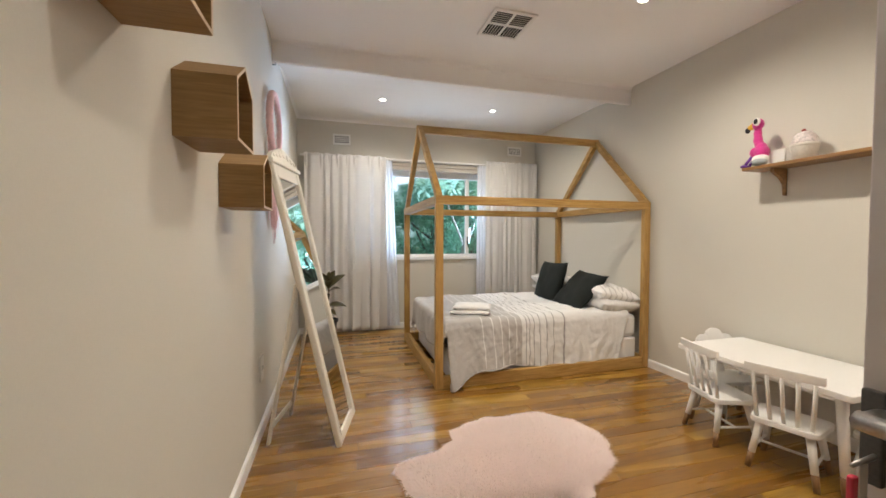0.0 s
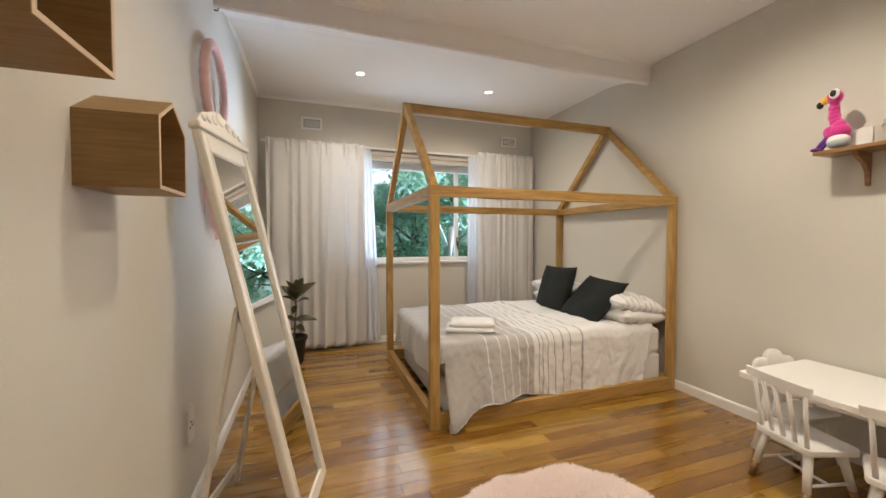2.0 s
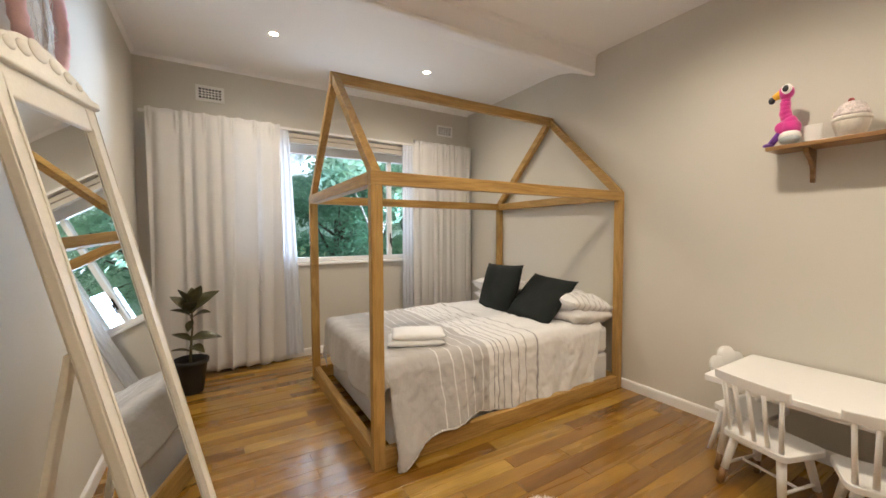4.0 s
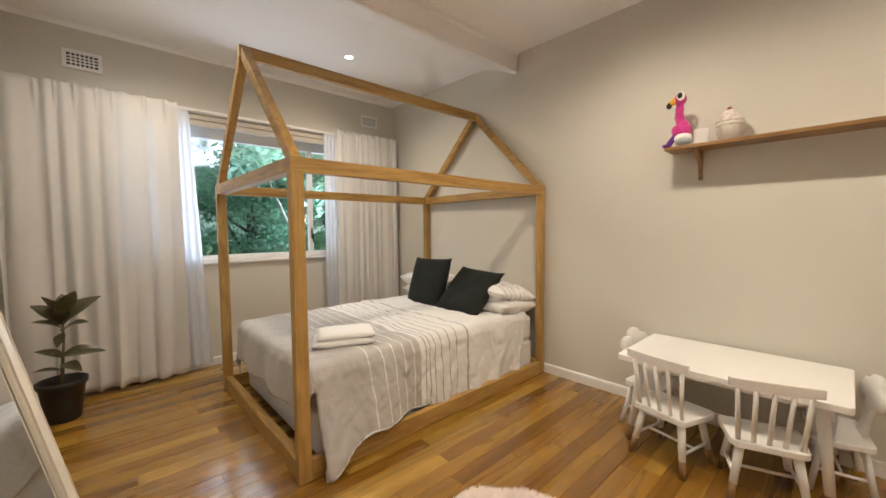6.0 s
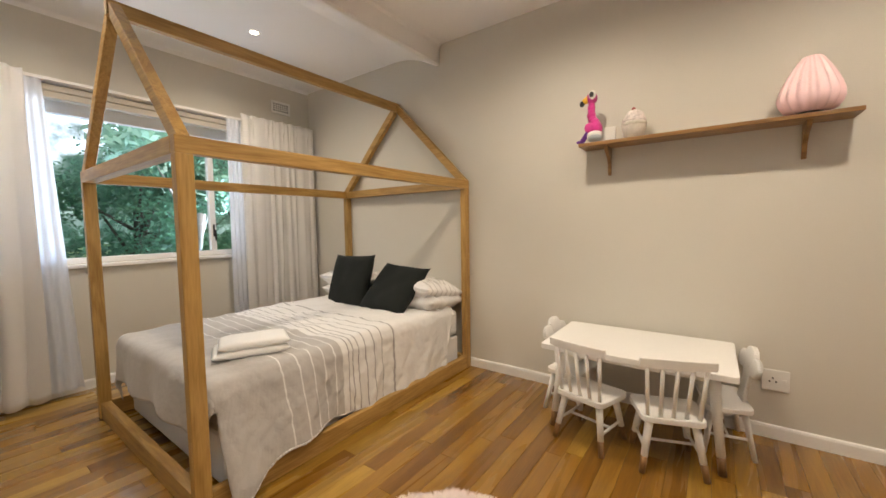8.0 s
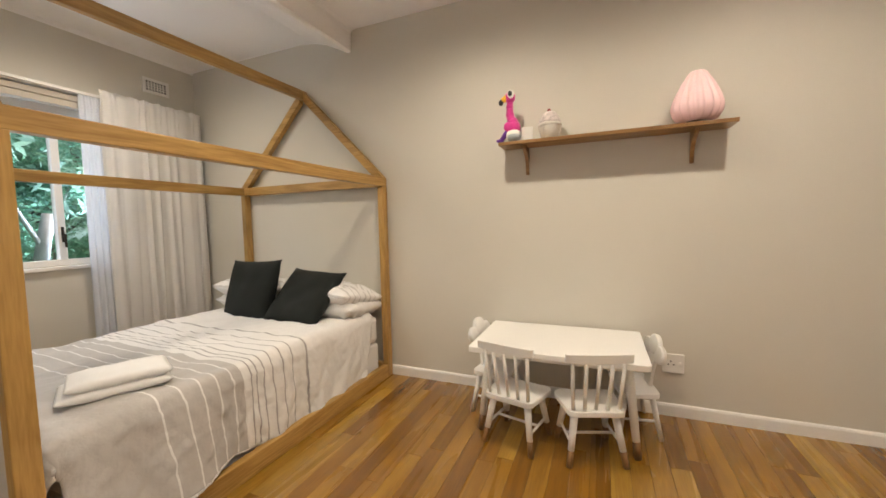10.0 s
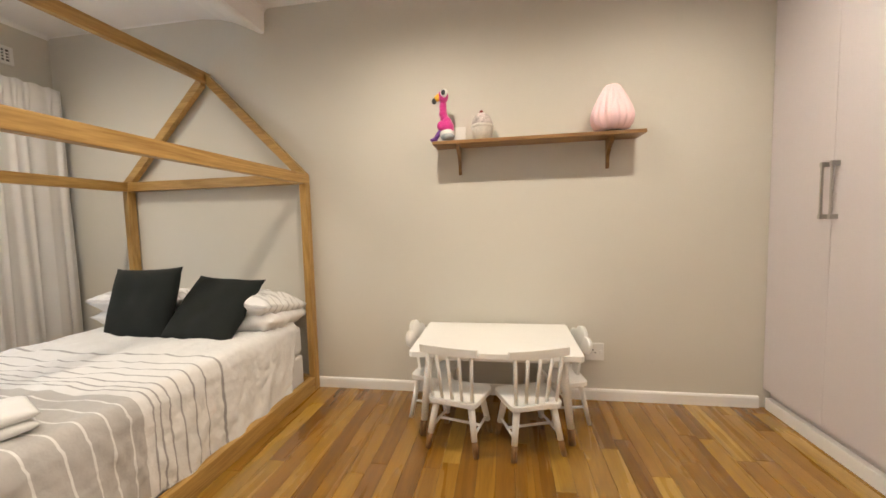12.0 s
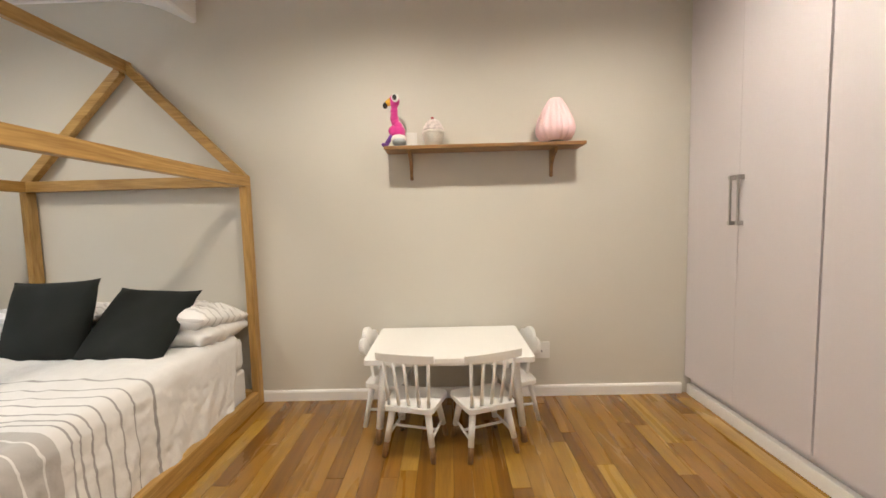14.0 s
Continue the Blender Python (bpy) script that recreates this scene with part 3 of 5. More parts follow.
def duvet_material():
    m = mat("striped_duvet_cotton", (0.80, 0.79, 0.77), 0.92, 0.03, (6.0, 24.0), 0.75, sheen=0.25, dist=0.008)
    t = m.node_tree
    n, link = t.nodes, t.links.new
    co = [k for k in n if k.bl_idname == "ShaderNodeTexCoord"][0]
    hue = [k for k in n if k.bl_idname == "ShaderNodeHueSaturation"][0]
    sep = n.new("ShaderNodeSeparateXYZ")
    wob = n.new("ShaderNodeTexNoise")
    wob.inputs["Scale"].default_value = 5.0
    link(co.outputs["Object"], wob.inputs["Vector"])
    link(co.outputs["UV"], sep.inputs[0])
    add = n.new("ShaderNodeMath")
    add.operation = "MULTIPLY_ADD"
    add.inputs[1].default_value = 0.012
    link(wob.outputs["Fac"], add.inputs[0])
    link(sep.outputs["X"], add.inputs[2])
    def at_x(x):
        return (x - 0.006 - DX0 + HANG_FOOT) / (DX1 - DX0 + HANG_FOOT)
    ramp = n.new("ShaderNodeValToRGB")
    cr = ramp.color_ramp
    cr.interpolation = "CONSTANT"
    grey, white, thin = (0.47, 0.45, 0.43, 1), (0.78, 0.77, 0.755, 1), (0.36, 0.345, 0.34, 1)
    cr.elements[0].color = grey
    cr.elements[1].position, cr.elements[1].color = at_x(1.5), white
    for pos in (at_x(0.44), at_x(0.53), at_x(0.61), at_x(0.69), at_x(0.765)):
        a = cr.elements.new(pos)
        a.color = white
        a = cr.elements.new(pos + 0.0046)
        a.color = grey
    a = cr.elements.new(at_x(0.822))
    a.color = white
    for pos in (at_x(0.862), at_x(0.895), at_x(0.935), at_x(0.995), at_x(1.06), at_x(1.135), at_x(1.25)):
        a = cr.elements.new(pos)
        a.color = thin
        a = cr.elements.new(pos + 0.0042)
        a.color = white
    link(add.outputs[0], ramp.inputs["Fac"])
    link(ramp.outputs["Color"], hue.inputs["Color"])
    return m


def duvet():
    """A cover laid over the mattress that hangs down the open side and the foot."""
    ob = thing("duvet_cover", BED, "grey and white striped cover spread over the bed", "bedding")
    bm = bmesh.new()
    uv = bm.loops.layers.uv.new("UVMap")
    x0, x1, y0, y1, zt = DX0, DX1, 0.066, 1.455, 0.545
    nu, nv = 150, 150
    fall = ((0.0, 0.535), (0.13, 0.44), (0.3, 0.385), (0.62, 0.385), (0.95, 0.43), (3.0, 0.45))
    hang_foot = HANG_FOOT
    grid = []
    for i in range(nu + 1):
        row = []
        s0 = -hang_foot + (x1 - x0 + hang_foot) * i / nu
        for j in range(nv + 1):
            s = s0
            xx = max(0.0, s)
            qq = j / nv
            t01 = min(1.0, xx / (x1 - x0))
            for (u0, h0), (u1, h1) in zip(fall, fall[1:]):
                if u0 <= xx <= u1:
                    hang = h0 + (h1 - h0) * (xx - u0) / (u1 - u0) + 0.004 * math.sin(xx * 19)
            out = 1 - min(1.0, max(0.0, (xx - 0.45) / 0.45))
            far_hang = 0.3
            q = -hang + (y1 - y0 + hang + far_hang) * j / nv
            r = 0.055
            if s < 0:
                s = s * min(1.0, max(0.0, (q + 0.10) / 0.18))
            # foot fall
            fx = max(0.0, r - s)
            ax = min(fx / r, math.pi / 2)
            x = x0 + (s if s > r else r - r * math.sin(ax))
            dz = 0 if s > r else r * (1 - math.cos(ax)) + max(0, fx - r * math.pi / 2)
            fy = max(0.0, r - q)
            ay = min(fy / r, math.pi / 2)
            y = y0 + (q if q > r else r - r * math.sin(ay))
            dy = 0 if q > r else r * (1 - math.cos(ay)) + max(0, fy - r * math.pi / 2)
            w = y1 - y0 - q
            if w < r:
                gy = r - w
                ag = min(gy / r, math.pi / 2)
                y = y1 - (r - r * math.sin(ag))
                dy = r * (1 - math.cos(ag)) + max(0, gy - r * math.pi / 2)
            d = max(dz, dy) if min(dz, dy) < 1e-6 else math.hypot(dz, dy)
            fold = 0.0
            nz = noise.noise(Vector((x * 3.0, y * 3.0, 1.3))) * 0.014 + noise.noise(Vector((x * 8 + y * 3, y * 9 - x * 4, 4.3))) * 0.004 + abs(noise.noise(Vector((x * 5, y * 12, 9.3)))) * 0.004
            nz += (0.012 - abs(noise.noise(Vector((x * 4.2 + y * 5.5, y * 2.1 - x * 1.6, 6.1)))) * 0.05) * (0.25 + 0.35 * t01)
            if dy > 0.05 and q < 0.5:
                k = min(1, dy / 0.45)
                crumple = 0.012 * k * math.sin(s * 17 + 1.4 * math.sin(s * 5)) + 0.016 * k * noise.noise(Vector((s * 11 + dy * 6, dy * 3, 0))) + 0.013 * abs(noise.noise(Vector((s * 22 - dy * 9, dy * 5, 3)))) + 0.009 * abs(noise.noise(Vector((s * 9 + dy * 14, dy * 13 - s * 5, 7))))
                fold = -(0.05 * k + 0.07 * k * k * max(0.0, 1 - max(0, xx - 0.3) / 0.3)) * max(0.3, out) - crumple * (1.1 + 0.3 * out)
                x -= 0.14 * k * t01 ** 5
                y += fold
            if dz > 0.05:
                k = min(1, dz / 0.3)
                x += -(0.012 * k + 0.018 * k * math.sin(q * 13 + 1) + 0.01 * noise.noise(Vector((q * 11, dz * 2, 5))))
            z = zt - d + nz * (1 if d < 0.08 else 0.3)
            if z < 0.006:
                z = 0.006
            row.append((bm.verts.new((x, y, z)), (s0 + hang_foot) / (x1 - x0 + hang_foot), j / nv))
        grid.append(row)
    hem = bmesh.new()
    line = [grid[i][0][0].co.copy() for i in range(nu + 1)]
    for a, b in zip(line, line[1:]):
        if (b - a).length > 0.002:
            stick(hem, a + Vector((0, -0.006, 0.002)), b + Vector((0, -0.006, 0.002)), 0.008, 0.008, 6)
    part("hem", hem, LINEN, ob, "pale piped hem", True)
    for i in range(nu):
        for j in range(nv):
            q = (grid[i][j], grid[i + 1][j], grid[i + 1][j + 1], grid[i][j + 1])
            f = bm.faces.new([k[0] for k in q])
            for loop, k in zip(f.loops, q):
                loop[uv].uv = (k[1], k[2])
    cloth = part("cloth", bm, duvet_material(), ob, "", True)
    sol = cloth.modifiers.new("thickness", "SOLIDIFY")
    sol.thickness, sol.offset = 0.012, 1


duvet()


def pillow_mesh(w, d, h, seed, pinch=0.12, n=22, full=0.62, crease=0.0):
    """A stuffed cushion: two domed sheets that meet at a drawn-out edge."""
    bm = bmesh.new()
    off = Vector((seed * 3.1, 0, 0))
    sheets = []
    for side in (1, -1):
        rows = []
        for i in range(n + 1):
            row = []
            for j in range(n + 1):
                u, v = 2 * i / n - 1, 2 * j / n - 1
                edge = (1 - u ** 4) * (1 - v ** 4)
                k = 1 - pinch * (1 - abs(u) ** 3) * abs(v) ** 3
                k2 = 1 - pinch * (1 - abs(v) ** 3) * abs(u) ** 3
                z = side * h / 2 * max(0, edge) ** full
                nn = noise.noise(Vector((u * 2.2, v * 2.2, side)) + off) * h * 0.10 * edge
                nn -= crease * abs(noise.noise(Vector((u * 3.1 + v, v * 4.3 - u, side * 2.0)) + off)) * edge ** 0.3
                row.append(bm.verts.new((u * w / 2 * k2, v * d / 2 * k, z + nn)))
            rows.append(row)
        sheets.append(rows)
        for a, b in zip(rows, rows[1:]):
            for i in range(n):
                bm.faces.new((a[i], a[i + 1], b[i + 1], b[i]))
    bmesh.ops.remove_doubles(bm, verts=bm.verts[:], dist=0.0008)
    return bm


STRIPE = mat("white_striped_pillowcase", (0.79, 0.78, 0.765), 0.92, 0.03, (6.0, 500.0), 0.25, sheen=0.25, dist=0.001)
stn = STRIPE.node_tree
stc = [k for k in stn.nodes if k.bl_idname == "ShaderNodeTexCoord"][0]
sth = [k for k in stn.nodes if k.bl_idname == "ShaderNodeHueSaturation"][0]
sts = stn.nodes.new("ShaderNodeSeparateXYZ")
stn.links.new(stc.outputs["Object"], sts.inputs[0])
stm = stn.nodes.new("ShaderNodeMath")
stm.operation = "PINGPONG"
stm.inputs[1].default_value = 0.03
stn.links.new(sts.outputs["X"], stm.inputs[0])
stl = stn.nodes.new("ShaderNodeValToRGB")
stl.color_ramp.interpolation = "CONSTANT"
stl.color_ramp.elements[0].color, stl.color_ramp.elements[1].color = (0.60, 0.585, 0.575, 1), (0.82, 0.81, 0.80, 1)
stl.color_ramp.elements[1].position = 0.0045
stn.links.new(stm.outputs[0], stl.inputs["Fac"])
stn.links.new(stl.outputs["Color"], sth.inputs["Color"])
for k, (m, label) in enumerate(((pose(3.95, 8.985, 0.612, 0, 5, 0), "plump white pillow at the head of the bed"), (pose(3.955, 9.68, 0.612, 0, 5, -4), "plump white pillow at the head of the bed"),
                                (pose(3.955, 8.99, 0.706, 2, 10, -4), "white pillow with thin grey stripes, stacked on another"), (pose(3.955, 9.69, 0.712, 0, 11, 2), "white pillow with thin grey stripes, stacked on another"))):
    ob = part("pillow", pillow_mesh(0.48, 0.73, 0.185, k, 0.02, 44, 0.72, 0.06), STRIPE if k > 1 else LINEN, None, "", True)
    ob.matrix_basis = m
    tagged(ob, label, "pillow", "bed pillows")
for k, m in enumerate((pose(3.70, 9.555, 0.745, -6, -72, 3), pose(3.735, 9.055, 0.712, 3, -47, -8))):
    ob = part("cushion", pillow_mesh(0.49, 0.555, 0.13, k + 9, 0.06), CHARCOAL, None, "", True)
    ob.matrix_basis = m
    tagged(ob, "dark charcoal square scatter cushion leaning on the pillows", "cushion", "dark cushions")

towel = thing("folded_towels", pose(2.46, 8.94, 0.558, 0, 0, -24), "two white towels folded flat on the bed", "towel")
for z, w, d, k in ((0.0, 0.375, 0.25, 3), (0.040, 0.35, 0.24, 7)):
    bm = pillow_mesh(w, d, 0.054, k, 0.01, 28, 0.4)
    bmesh.ops.translate(bm, verts=bm.verts[:], vec=(0.004 * k, 0, z + 0.022))
    part("towel_fold", bm, PALELINEN, towel, "", True)

# ---- play table and chairs ----
TZ = 0.524
table = thing("play_table", pose(3.878, 7.232, 0), "low white painted children's play table against the wall", "table")
bm = bmesh.new()
cr = []
for cx, cy, a0 in ((0.288, 0.45, 0), (-0.288, 0.45, 90), (-0.288, -0.45, 180), (0.288, -0.45, 270)):
    for k in range(5):
        a = radians(a0 + 22.5 * k)
        cr.append((cx + 0.02 * math.cos(a), cy + 0.02 * math.sin(a)))
outline(bm, cr, TZ - 0.032, TZ, "xy")
bevelled(bm, 0.003, 1)
part("tabletop", bm, PAINTED, table)
for s in (-1, 1):
    boxpart("apron", (s * 0.19 - 0.009, s * 0.19 + 0.009, -0.38, 0.38, TZ - 0.085, TZ - 0.032), PAINTED, table)
    boxpart("apron", (-0.18, 0.18, s * 0.38 - 0.009, s * 0.38 + 0.009, TZ - 0.085, TZ - 0.032), PAINTED, table)


def leg(parent, a, b, r0, r1, tip):
    """A tapered leg from a at the top to b on the floor, with or without a bare tip."""
    a, b = Vector(a), Vector(b)
    k = 1 - tip / (a.z - b.z)
    c = a.lerp(b, k)
    rc = r0 + (r1 - r0) * k
    bm = bmesh.new()
    stick(bm, a, c if tip else b, r0, rc if tip else r1, 12)
    lg = part("leg", bm, PAINTED, parent, "", True)
    if not tip:
        return c
    bm = bmesh.new()
    stick(bm, c, b, rc, r1, 12)
    part("leg_tip", bm, TIP, lg, "brown varnished leg tip", True)
    return c


for sx in (-1, 1):
    for sy in (-1, 1):
        leg(table, (sx * 0.19, sy * 0.37, TZ - 0.03), (sx * 0.23, sy * 0.42, 0), 0.026, 0.018, 0.09)


def chair_base(ch, tip):
    """The seat, splayed legs and stretchers, facing along x."""
    bm = bmesh.new()
    pts = []
    for u, v, r in ((0.135, 0.16, 0.04), (-0.13, 0.142, 0.035), (-0.13, -0.142, 0.035), (0.135, -0.16, 0.04)):
        a0 = {(True, True): 0, (False, True): 90, (False, False): 180, (True, False): 270}[(u > 0, v > 0)]
        for k in range(5):
            a = radians(a0 + 22.5 * k)
            pts.append((u - math.copysign(r, u) + r * math.cos(a), v - math.copysign(r, v) + r * math.sin(a)))
    outline(bm, pts, 0.255, 0.285, "xy")
    bevelled(bm, 0.005, 2)
    part("seat", bm, PAINTED, ch)
    ends = {}
    for sx in (-1, 1):
        for sy in (-1, 1):
            a, b = Vector((sx * 0.085, sy * 0.10, 0.258)), Vector((sx * 0.135, sy * 0.14, 0))
            leg(ch, a, b, 0.02, 0.0145, tip)
            ends[sx, sy] = a.lerp(b, 0.58)
    for sy in (-1, 1):
        bm = bmesh.new()
        stick(bm, ends[-1, sy], ends[1, sy], 0.0075, 0.0075, 8)
        part("stretcher", bm, PAINTED, ch, "", True)
    bm = bmesh.new()
    stick(bm, (ends[-1, -1] + ends[1, -1]) / 2, (ends[-1, 1] + ends[1, 1]) / 2, 0.0075, 0.0075, 8)
    part("stretcher", bm, PAINTED, ch, "", True)


chair = thing("spindle_chair", pose(3.628, 7.43, 0, 0, 0, -14), "small white spindle-back child's chair with brown wooden leg tips", "chair", "chairs round the play table")
chair_base(chair, 0.08)
for k in range(5):
    v = -1 + k / 2
    bm = bmesh.new()
    stick(bm, (-0.105, v * 0.112, 0.28), (-0.145 - 0.022 * (1 - v * v), v * 0.128, 0.56), 0.0105, 0.009, 8)
    part("spindle", bm, PAINTED, chair, "", True)
bm = bmesh.new()
ring = []
for k in range(15):
    v = -1 + k / 7
    xo = -0.147 - 0.024 * (1 - v * v)
    up = 0.006 * (1 - v * v)
    ring.append([bm.verts.new((xo + dx, v * 0.163, z)) for dx, z in ((-0.009, 0.545), (0.009, 0.545), (0.006, 0.588 + up), (-0.012, 0.588 + up))])
for a, b in zip(ring, ring[1:]):
    for i in range(4):
        j = (i + 1) % 4
        bm.faces.new((a[i], a[j], b[j], b[i]))
bm.faces.new(ring[0][::-1])
bm.faces.new(ring[-1])
bevelled(bm, 0.003, 1)
part("top_rail", bm, PAINTED, chair)
copy_thing(chair, pose(3.628, 7.047, 0, 0, 0, 19))

lobed = thing("lobed_chair", pose(3.965, 7.628, 0, 0, 0, -98) @ Matrix.Diagonal((0.9, 1.08, 0.98, 1)), "small white child's chair with a rounded three-lobed back", "chair", "chairs round the play table")
chair_base(lobed, 0)
bm = bmesh.new()
for cy, cz, r in ((0, 0.54, 0.063), (-0.085, 0.503, 0.055), (0.085, 0.503, 0.055)):
    disc = bmesh.new()
    bmesh.ops.create_cone(disc, cap_ends=True, segments=28, radius1=r, radius2=r, depth=0.034 if cy else 0.037, matrix=Matrix.Translation((-0.112 - (cz - 0.34) * 0.19, cy, cz)) @ Matrix.Rotation(radians(79), 4, "Y"))
    bevelled(disc, 0.009, 3)
    piece = bpy.data.meshes.new("lobe")
    disc.to_mesh(piece)
    bm.from_mesh(piece)
    disc.free()
part("backrest", bm, PAINTED, lobed, "", True)
bm = bmesh.new()
outline(bm, [(-0.05, 0.28), (0.05, 0.28), (0.04, 0.36), (0.05, 0.44), (0.10, 0.50), (-0.10, 0.50), (-0.05, 0.44), (-0.04, 0.36)], -0.124, -0.100, "yz")
bevelled(bm, 0.006, 2)
for v in bm.verts:
    v.co.x -= (v.co.z - 0.34) * 0.19
part("splat", bm, PAINTED, lobed)
copy_thing(lobed, pose(4.015, 6.812, 0, 0, 0, 100) @ Matrix.Diagonal((0.9, 1.08, 0.94, 1)))

# ---- wall shelf and what stands on it ----
SZ = 1.76
shelf = thing("wall_shelf", pose(RIGHT, 0, 0), "reddish wooden wall shelf on two brackets", "shelf")
boxpart("board", (-0.185, 0, 6.32, 7.62, SZ - 0.022, SZ), SHELFWOOD, shelf, 0.003)
for y in (7.46, 6.50):
    bm = bmesh.new()
    outline(bm, [(0, SZ - 0.022), (-0.135, SZ - 0.022), (-0.13, SZ - 0.05), (-0.06, SZ - 0.085), (-0.022, SZ - 0.13), (-0.012, SZ - 0.20), (0, SZ - 0.205)], y - 0.011, y + 0.011, "xz")
    bevelled(bm, 0.002, 1)
    part("bracket", bm, SHELFWOOD, shelf)

MAGENTA = mat("magenta_plush", (0.62, 0.035, 0.26), 0.95, 0.15, (30.0, 260.0), 0.6, sheen=0.5)
YELLOW = mat("yellow_felt", (0.8, 0.45, 0.05), 0.9, 0.05)
PURPLE = mat("purple_plush", (0.16, 0.05, 0.30), 0.95, 0.1)
BLACK = mat("black_plastic", (0.01, 0.01, 0.01), 0.3)
GREY = mat("grey_plastic", (0.36, 0.40, 0.42), 0.5)


def ball(bm, c, r):
    bmesh.ops.create_uvsphere(bm, u_segments=18, v_segments=12, radius=1, matrix=Matrix.Translation(c) @ Matrix.Diagonal((*r, 1)))
    return bm


fl = thing("plush_flamingo", pose(4.08, 7.532, SZ), "magenta plush flamingo toy sitting on the shelf end", "soft toy")
part("body", ball(ball(bmesh.new(), (0, 0, 0.10), (0.055, 0.062, 0.055)), (0, 0.0, 0.125), (0.045, 0.045, 0.05)), MAGENTA, fl, "", True)
bm = bmesh.new()
neck = [Vector((0, 0.01, 0.14)), Vector((-0.005, 0.022, 0.19)), Vector((-0.01, 0.022, 0.24)), Vector((-0.012, 0.018, 0.29))]
for a, b, r in zip(neck, neck[1:], (0.034, 0.030, 0.027)):
    stick(bm, a, b, r, r - 0.002, 12)
    ball(bm, b, (r, r, r))
part("neck", bm, MAGENTA, fl, "", True)
part("head", ball(bmesh.new(), (-0.015, 0.018, 0.303), (0.040, 0.043, 0.042)), MAGENTA, fl, "", True)
bm = bmesh.new()
stick(bm, (-0.02, 0.045, 0.30), (-0.03, 0.082, 0.283), 0.026, 0.017, 12)
part("beak", bm, YELLOW, fl, "yellow felt beak", True)
part("beak_tip", ball(bmesh.new(), (-0.032, 0.088, 0.272), (0.018, 0.020, 0.021)), BLACK, fl, "black beak tip", True)
part("eye", ball(bmesh.new(), (-0.050, 0.006, 0.316), (0.009, 0.029, 0.029)), PLASTIC, fl, "white eye", True)
part("pupil", ball(bmesh.new(), (-0.058, 0.010, 0.319), (0.005, 0.017, 0.019)), BLACK, fl, "black pupil", True)
part("belly", ball(bmesh.new(), (-0.02, -0.008, 0.05), (0.05, 0.06, 0.035)), PLASTIC, fl, "white belly", True)
part("base", ball(bmesh.new(), (-0.03, -0.012, 0.030), (0.05, 0.056, 0.03)), GREY, fl, "grey base", True)
for s in (-1, 1):
    part("wing", ball(bmesh.new(), (0.03 * s, 0.03, 0.105), (0.02, 0.04, 0.035)), MAGENTA, fl, "", True)
for dx in (-0.03, 0.02):
    bm = bmesh.new()
    stick(bm, (dx, 0.05, 0.075), (dx - 0.02, 0.088, 0.02), 0.011, 0.011, 10)
    ball(bm, (dx - 0.025, 0.10, 0.011), (0.02, 0.025, 0.011))
    part("foot", bm, PURPLE, fl, "purple dangling foot", True)
fl.scale = (0.82, 0.82, 0.96)
card = thing("card", pose(4.12, 7.445, SZ, 0, 0, 4), "small plain white card standing on the shelf", "card")
boxpart("sheet", (-0.008, 0.008, -0.035, 0.045, 0, 0.10), PLASTIC, card, 0.002)

CERAMIC = mat("cream_glazed_ceramic", (0.66, 0.62, 0.55), 0.3, 0.12, (14, 60))
BLUSH = mat("mottled_pink_cream_glaze", (0.64, 0.57, 0.545), 0.35, 0.45, (40, 110))
RED = mat("dark_cherry_glaze", (0.30, 0.06, 0.05), 0.3, 0.3)
jar = thing("cupcake_jar", pose(4.11, 7.30, SZ), "mottled cream ceramic cupcake-shaped jar with a cherry knob", "jar")
bm = bmesh.new()
lathe(bm, [(0.055, 0), (0.062, 0.005), (0.08, 0.05), (0.088, 0.082), (0.086, 0.088)], 36, None, lambda a, z: 1 + 0.025 * math.cos(18 * a))
part("body", bm, CERAMIC, jar, "", True)
bm = bmesh.new()
lathe(bm, [(0.084, 0.082), (0.094, 0.09), (0.092, 0.104), (0.080, 0.112)], 32)
part("rim", bm, CERAMIC, jar, "", True)
bm = bmesh.new()
lathe(bm, [(0.086, 0.108), (0.086, 0.122), (0.079, 0.128), (0.080, 0.142), (0.068, 0.150), (0.066, 0.162), (0.050, 0.172), (0.046, 0.178), (0.018, 0.188)], 30, None, lambda a, z: 1 + 0.05 * math.sin(5 * a + z * 90))
part("lid", bm, BLUSH, jar, "swirled mottled cream lid", True)
part("knob", ball(bmesh.new(), (-0.005, 0.004, 0.192), (0.016, 0.016, 0.014)), RED, jar, "dark cherry-red knob", True)

SHADE = mat("satin_pink_glass", (0.90, 0.64, 0.66), 0.4, 0.03)
jar.scale = (0.78, 0.78, 0.96)
egg = thing("table_lamp", pose(4.10, 6.50, SZ), "pink ribbed egg-shaped glass table lamp, unlit", "lamp")
prof = [(0.085, 0.012), (0.112, 0.025), (0.132, 0.055), (0.141, 0.085), (0.138, 0.11), (0.129, 0.14), (0.116, 0.17), (0.099, 0.205), (0.082, 0.235), (0.064, 0.262), (0.053, 0.28), (0.040, 0.292), (0.012, 0.297)]
bm = bmesh.new()
lathe(bm, prof, 192, pose(0, 0, 0), lambda a, z: 1.0 - 0.12 * abs(math.sin(8 * a + z * 3.0)) ** 2.2 * min(1.0, (0.33 - z) * 9))
part("shade", bm, SHADE, egg, "", True)
egg.scale = (0.92, 0.92, 0.98)
bm = bmesh.new()
lathe(bm, [(0.06, 0), (0.065, 0.004), (0.06, 0.012)], 32)
part("base", bm, BLACK, egg, "dark base ring", True)

